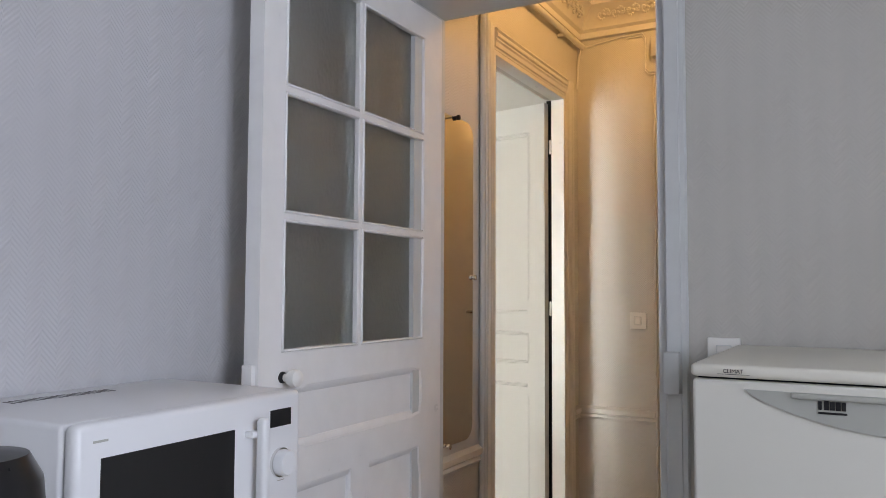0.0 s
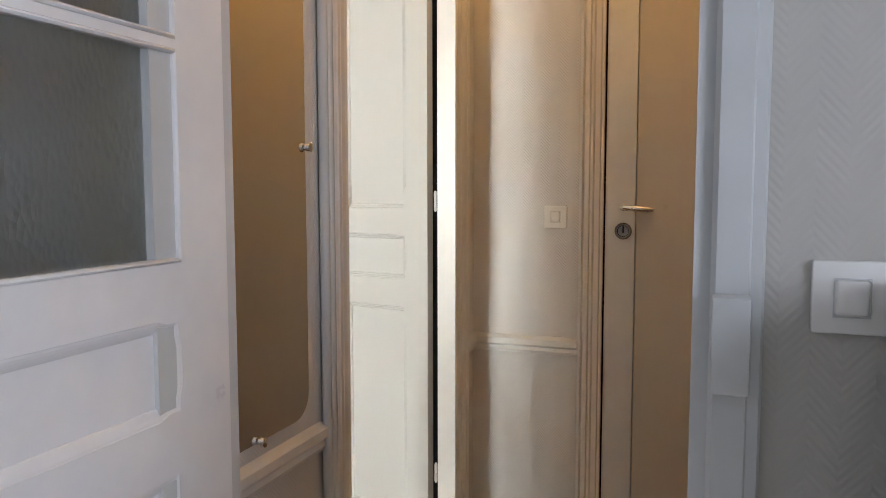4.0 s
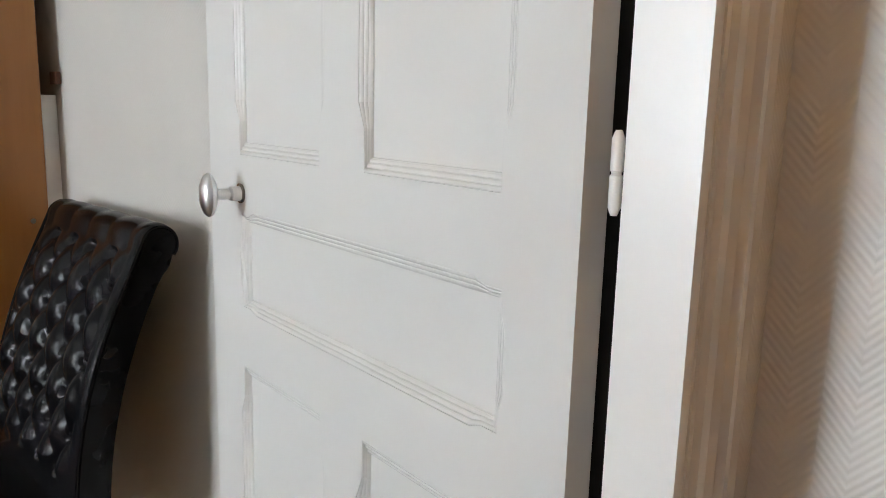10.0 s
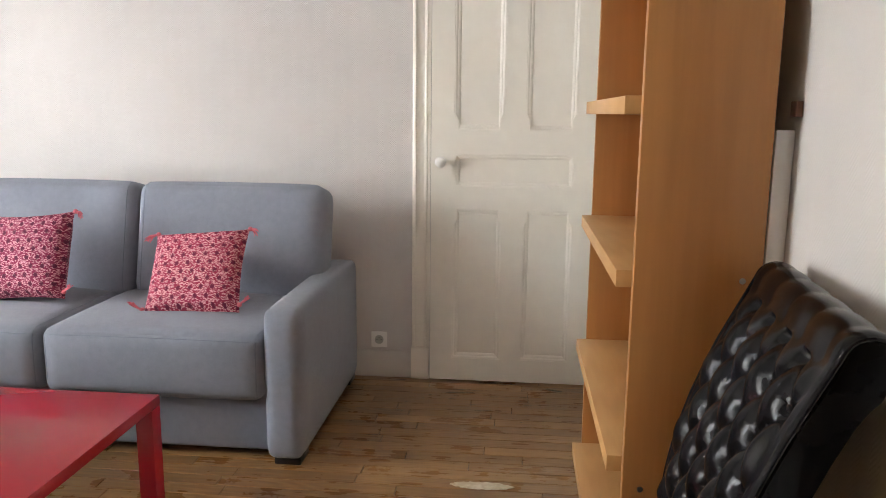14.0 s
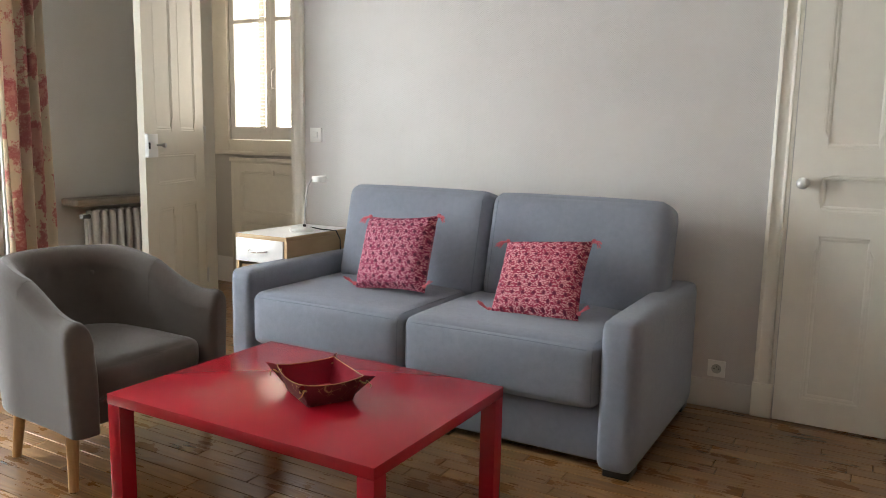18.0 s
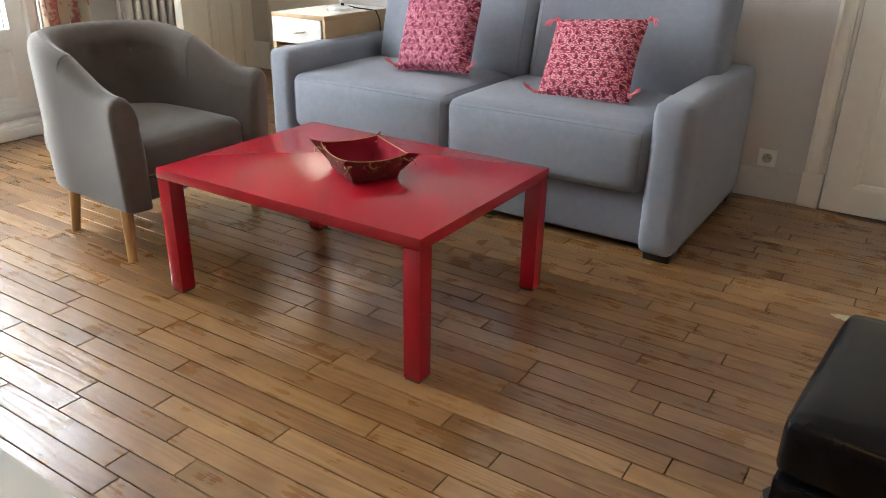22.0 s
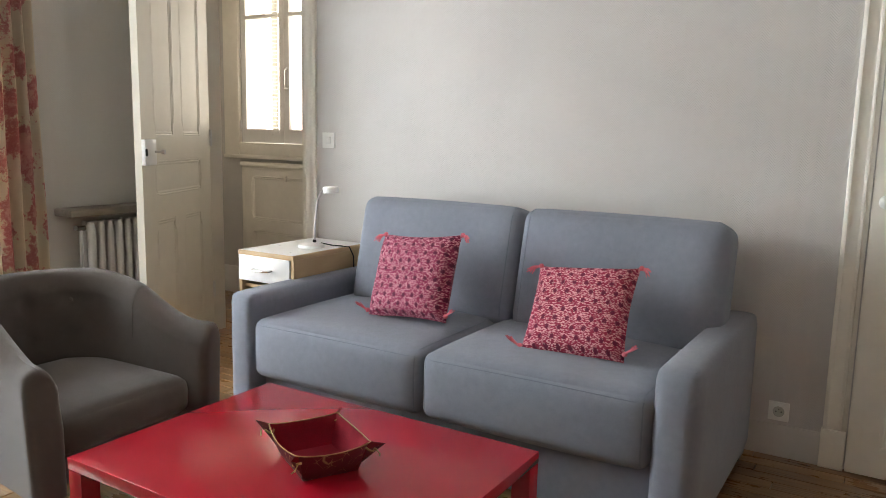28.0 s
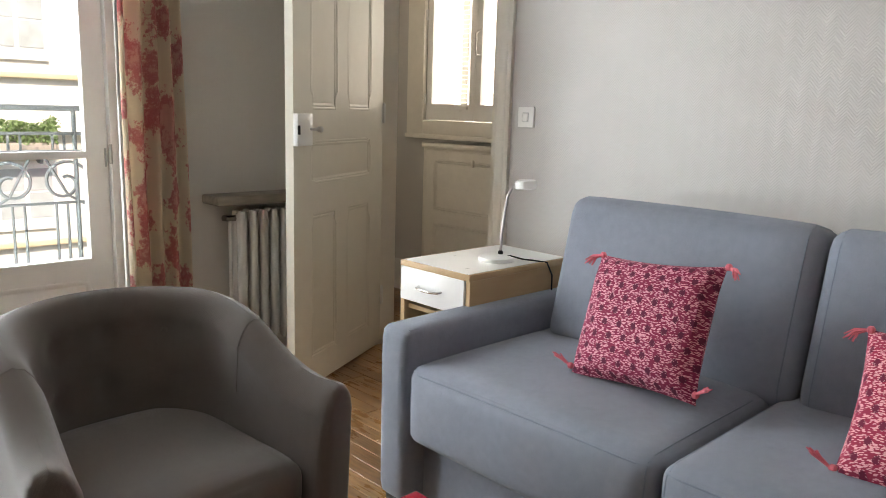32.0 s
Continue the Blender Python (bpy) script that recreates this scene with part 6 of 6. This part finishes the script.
for z in (1.25, 1.75, 2.3):
    part("hinge", lathe(bmesh.new(), [(0.006, z - 0.03), (0.007, z - 0.028), (0.007, z + 0.028), (0.006, z + 0.03)], "z", (0.012, BW0 + 0.004, 0), 8), WHITE, bw)
for a, b2 in ((BW0 + 0.045, mid - 0.10), (mid + 0.05, BW1 - 0.045)):
    nb = thing("net_blind", "thin white pleated blind at the window edge", "blind", (BX0 + 0.012, b2, 0), group="net blinds")
    bm = bmesh.new()
    for k in range(44):
        z = BWZ + 0.085 + k * 0.0262
        box(bm, -0.004 + 0.003 * (k % 2), 0.001 + 0.003 * (k % 2), 0.0, 0.055, z, z + 0.024)
    part("pleats", bm, NET, nb)
    part("bottom_bar", boxed(-0.005, 0.006, 0.0, 0.055, BWZ + 0.07, BWZ + 0.084), WHITE, nb)
cp = thing("window_cupboard", "cream low cupboard built in under the bedroom window", "cupboard", (BX0, 0, 0))
part("body", boxed(0.0, 0.03, -0.78, 0.0, 0.05, 0.985, 0.004), CREAM, cp)
dd = part("door", framed_leaf(bmesh.new(), 0.72, 0.84, 0.02, [(0.07, 0.65, 0.06, 0.40), (0.07, 0.65, 0.47, 0.79)]), CREAM, cp)
dd.matrix_basis = pose(0.042, -0.73, 0.1, 0, 0, 90)
for z0, z1 in ((0.06, 0.40), (0.47, 0.79)):
    bm = bmesh.new()
    panel_face(bm, (0.07, 0.65, z0, z1, 0, 0), 0.01, -1, 0.006, 2)
    part("panel", bm, CREAM, dd, sharp=4)
part("turn_catch", boxed(0.052, 0.064, -0.335, -0.315, 0.86, 0.90, 0.003), CREAM, cp)
part("cupboard_moulding", boxed(0.03, 0.05, -0.78, 0.0, 0.955, 0.985, 0.006), CREAM, cp)
skirting("baseboard_bedroom", "x", BX0, 1, BY0, -0.79, 0.2, TRIM)

# ---- kitchen window, unseen but open to the day ----
kw = thing("window_3", "plain white kitchen window", "window", (KX1 + 0.33, 0, 0), kind="structure")
lf = part("casement", framed_leaf(bmesh.new(), KW1 - KW0, KWT - KWZ, 0.05, [(0.06, 0.535, 0.07, KWT - KWZ - 0.07), (0.565, KW1 - KW0 - 0.06, 0.07, KWT - KWZ - 0.07)]), WHITE, kw)
lf.matrix_basis = pose(0, KW0, KWZ, 0, 0, 90)

# ---- hall light, unseen above the entrance ----
hl = thing("ceiling_light", "unseen small hall ceiling light with an added metal dish shade", "ceiling light", (-0.85, 3.25, TOP))
part("rose", lathe(bmesh.new(), [(0.05, 0), (0.05, -0.012), (0.02, -0.03)], "z", sides=20), TRIM, hl)
part("stem", tube(bmesh.new(), [(0, 0, -0.02), (0, 0, -0.09)], 0.005, 8), NICKEL, hl)
# added unseen dish; keeps the bulb's warm light off the lower walls
part("shade", lathe(bmesh.new(), [(0.012, -0.272), (0.06, -0.262), (0.10, -0.225), (0.103, -0.212), (0.100, -0.212), (0.096, -0.224), (0.058, -0.257), (0.010, -0.266)], "z", sides=32), NICKEL, hl, "metal dish shade")
for k in range(3):
    a = k * 2 * math.pi / 3
    part("shade_rod", tube(bmesh.new(), [(0.012 * math.cos(a), 0.012 * math.sin(a), -0.03), (0.098 * math.cos(a), 0.098 * math.sin(a), -0.214)], 0.002, 6), NICKEL, hl)

# ---- street outside ----
STRING = painted("ochre_string_course", (0.62, 0.52, 0.34), 0.85, 6, 0.1, 0.2)
STONE = painted("pale_limestone", (0.74, 0.71, 0.64), 0.85, 6, 0.1, 0.2)
DARKGLASS = painted("far_window_glass", (0.46, 0.48, 0.48), 0.12, 5, 0.2, 0.0)
structure("ground", boxed(-300, 300, -400, 300, -9.4, -9.0), painted("street_asphalt", (0.06, 0.06, 0.062), 0.85, 3), "grey asphalt street", "ground")
structure("facade_own", boxed(BX0 - 3, KX1 + 8, LY1 + 0.5, LY1 + 6, -9.0, 8.0), STONE, "rear part of the same building", "building")
bd = thing("facing_building", "pale limestone apartment building across the street", "building", (0, -12.5, -9.0))
part("wall", boxed(-20, 12, -6, 0, 0, 18.5), STONE, bd)
part("roof", boxed(-20.2, 12.2, -5.5, -0.4, 18.5, 21.5, 0.4), painted("zinc_roof", (0.28, 0.30, 0.33), 0.45, 4), bd)
for fl in range(6):
    part("string_course", boxed(-20, 12, 0, 0.10, fl * 3.05 + 1.36, fl * 3.05 + 1.46, 0.02), STRING, bd)
    part("string_course", boxed(-20, 12, 0, 0.14, fl * 3.05 + 0.35, fl * 3.05 + 0.5, 0.02), STONE, bd)
    for c in range(-4, 6):
        x, z = -6.85 + c * 2.7, fl * 3.05 + 1.68
        wn = part("window", boxed(x - 0.52, x + 0.52, 0.0, 0.05, z, z + 1.25), WHITE, bd)
        for i in (0, 1):
            for j in (0, 1):
                part("pane", boxed(x - 0.44 + i * 0.48, x - 0.04 + i * 0.48, 0.05, 0.06, z + 0.22 + j * 0.50, z + 0.68 + j * 0.44), DARKGLASS, wn)
LEAF = painted("planter_leaf", (0.16, 0.24, 0.08), 0.6, 40, 0.3)
BOXCLAY = painted("planter_clay", (0.42, 0.36, 0.30), 0.8, 20)
rnd = random.Random(9)
for px in (-6.5, -8.7, -10.9):
    pl = thing("planter", "long clay planter of green shrubs on the facing facade", "planter", (px, -12.26, 0.12), group="facade planters")
    part("trough", boxed(-0.85, 0.85, -0.16, 0.14, 0, 0.26, 0.02), BOXCLAY, pl)
    part("bracket", boxed(-0.6, -0.55, -0.24, 0.0, -0.12, 0, 0.004), IRON, pl)
    part("bracket", boxed(0.55, 0.6, -0.24, 0.0, -0.12, 0, 0.004), IRON, pl)
    vs, fs = [], []
    for k in range(1500):
        u = rnd.uniform(-0.85, 0.85)
        top = 0.40 + 0.22 * noise.noise(Vector((u * 2.2 + px, 0, 0)))
        c = Vector((u, rnd.gauss(0, 0.10), 0.24 + top * rnd.random() ** 0.8))
        d1 = Vector([rnd.uniform(-1, 1) for _ in range(3)]).normalized() * 0.045
        d2 = d1.cross(Vector([rnd.uniform(-1, 1) for _ in range(3)])).normalized() * 0.025
        n0 = len(vs)
        vs += [c - d1, c + d2, c + d1, c - d2]
        fs.append((n0, n0 + 1, n0 + 2, n0 + 3))
    me = bpy.data.meshes.new("foliage")
    me.from_pydata([tuple(v) for v in vs], [], fs)
    me.materials.append(LEAF)
    ob = new("foliage", me)
    ob.parent = pl

# ---- oak floor, plank by plank ----
structure("floor", boxed(BX0, HX1 + 0.1, BY0, LY1 + 0.05, -0.14, -0.019), DARKGAP, "old oak plank floor", "floor")
floor_root = bpy.data.objects["floor"]
PW, GAP = 0.066, 0.0028


def plank_mesh(length, w=PW - GAP):
    bm = bmesh.new()
    h, b, y = w / 2, 0.0011, length / 2
    top = [(-h + b, -y + b), (h - b, -y + b), (h - b, y - b), (-h + b, y - b)]
    rim = [(-h, -y), (h, -y), (h, y), (-h, y)]
    v0 = [bm.verts.new((*p, 0.0)) for p in top]
    v1 = [bm.verts.new((*p, -b)) for p in rim]
    v2 = [bm.verts.new((*p, -0.018)) for p in rim]
    bm.faces.new(v0)
    for a, c in ((v0, v1), (v1, v2)):
        for i in range(4):
            bm.faces.new((a[i], c[i], c[(i + 1) % 4], a[(i + 1) % 4]))
    bmesh.ops.recalc_face_normals(bm, faces=bm.faces)
    me = bpy.data.meshes.new("plank")
    bm.to_mesh(me)
    bm.free()
    me.materials.append(PLANK)
    return me


rnd = random.Random(12)
LENGTHS = {k: plank_mesh(k / 100 - GAP) for k in range(8, 96, 2)}
made = 0
REST = []


def lay(x, y0, y1, near):
    global made
    y = y0
    first = True
    while y < y1 - 0.001:
        ln = rnd.choice((34, 42, 48, 54, 60, 66, 74, 82))
        if first:
            ln, first = rnd.choice((14, 24, 36, 50, 62)), False
        left = y1 - y
        if left < ln / 100 + 0.12:
            ln = max(8, int(left * 50) * 2)
            if ln not in LENGTHS:
                ln = 48
        c = y + ln / 200
        if near(x, c) and made < 300:
            ob = bpy.data.objects.new("plank", LENGTHS[ln])
            scene.collection.objects.link(ob)
            ob.parent = floor_root
            ob.matrix_basis = pose(x, c, rnd.uniform(-0.0008, 0.0), rnd.uniform(-0.05, 0.05), rnd.uniform(-0.2, 0.2), 0)
            made += 1
        else:
            REST.append((x, c, ln))
        y += ln / 100


rows = int((LX1 + 0.06 - LX0) / PW) + 1
for i in range(rows):
    lay(LX0 + PW / 2 + i * PW, LY0 - 0.02 + rnd.uniform(-0.02, 0), LY1, lambda x, y: -4.75 < x < -2.0 and 0.0 < y < 3.95)
for i in range(int((HX1 - HX0 + 0.15) / PW)):
    lay(-1.64 + PW / 2 + i * PW, HY0 - 0.08, HY1 + 0.02, lambda x, y: False)
for i in range(int((BX1 + 0.1 - BX0) / PW) + 1):
    lay(BX0 + PW / 2 + i * PW, BY0, BY1, lambda x, y: False)
vs, fs = [], []
for x, c, ln in REST:
    h, y, b = (PW - GAP) / 2, ln / 200 - GAP / 2, 0.0012
    n0 = len(vs)
    z = rnd.uniform(-0.0008, 0)
    for hx, yy, zz in ((h - b, y - b, z), (h, y, z - b), (h, y, -0.018)):
        vs += [(x - hx, c - yy, zz), (x + hx, c - yy, zz), (x + hx, c + yy, zz), (x - hx, c + yy, zz)]
    fs.append((n0, n0 + 1, n0 + 2, n0 + 3))
    for r in (0, 4):
        for i in range(4):
            fs.append((n0 + r + i, n0 + r + 4 + i, n0 + r + 4 + (i + 1) % 4, n0 + r + (i + 1) % 4))
me = bpy.data.meshes.new("outer_planks")
me.from_pydata(vs, [], fs)
me.materials.append(oak("old_oak_plank_rest", False))
ob = tagged(new("outer_planks", me), "old oak planks further along the floor", "", "", "stuff")
ob.parent = floor_root

# pale worn spot on the boards in front of the bookcase
rnd = random.Random(3)
m, nt, b = material("pale_filler")
n = noise_of(nt, object_vec(nt), 40, 5)
nt.links.new(ramp(nt, n, ((0.3, (0.50, 0.42, 0.30)), (0.7, (0.72, 0.66, 0.54)))), b.inputs["Base Color"])
b.inputs["Roughness"].default_value = 0.9
sp = thing("floor_patch", "pale ragged filler patch on the oak boards", "patch", (-4.08, 3.555, 0.0))
ol = []
for k in range(48):
    a = 2 * math.pi * k / 48
    r = 1 + rnd.uniform(-0.22, 0.18)
    ol.append((0.024 * math.sin(a) * r, 0.105 * math.cos(a) * (1 + rnd.uniform(-0.08, 0.05))))
part("filler", extruded(bmesh.new(), ol, "z", 0.0006, 0.0022), m, sp)
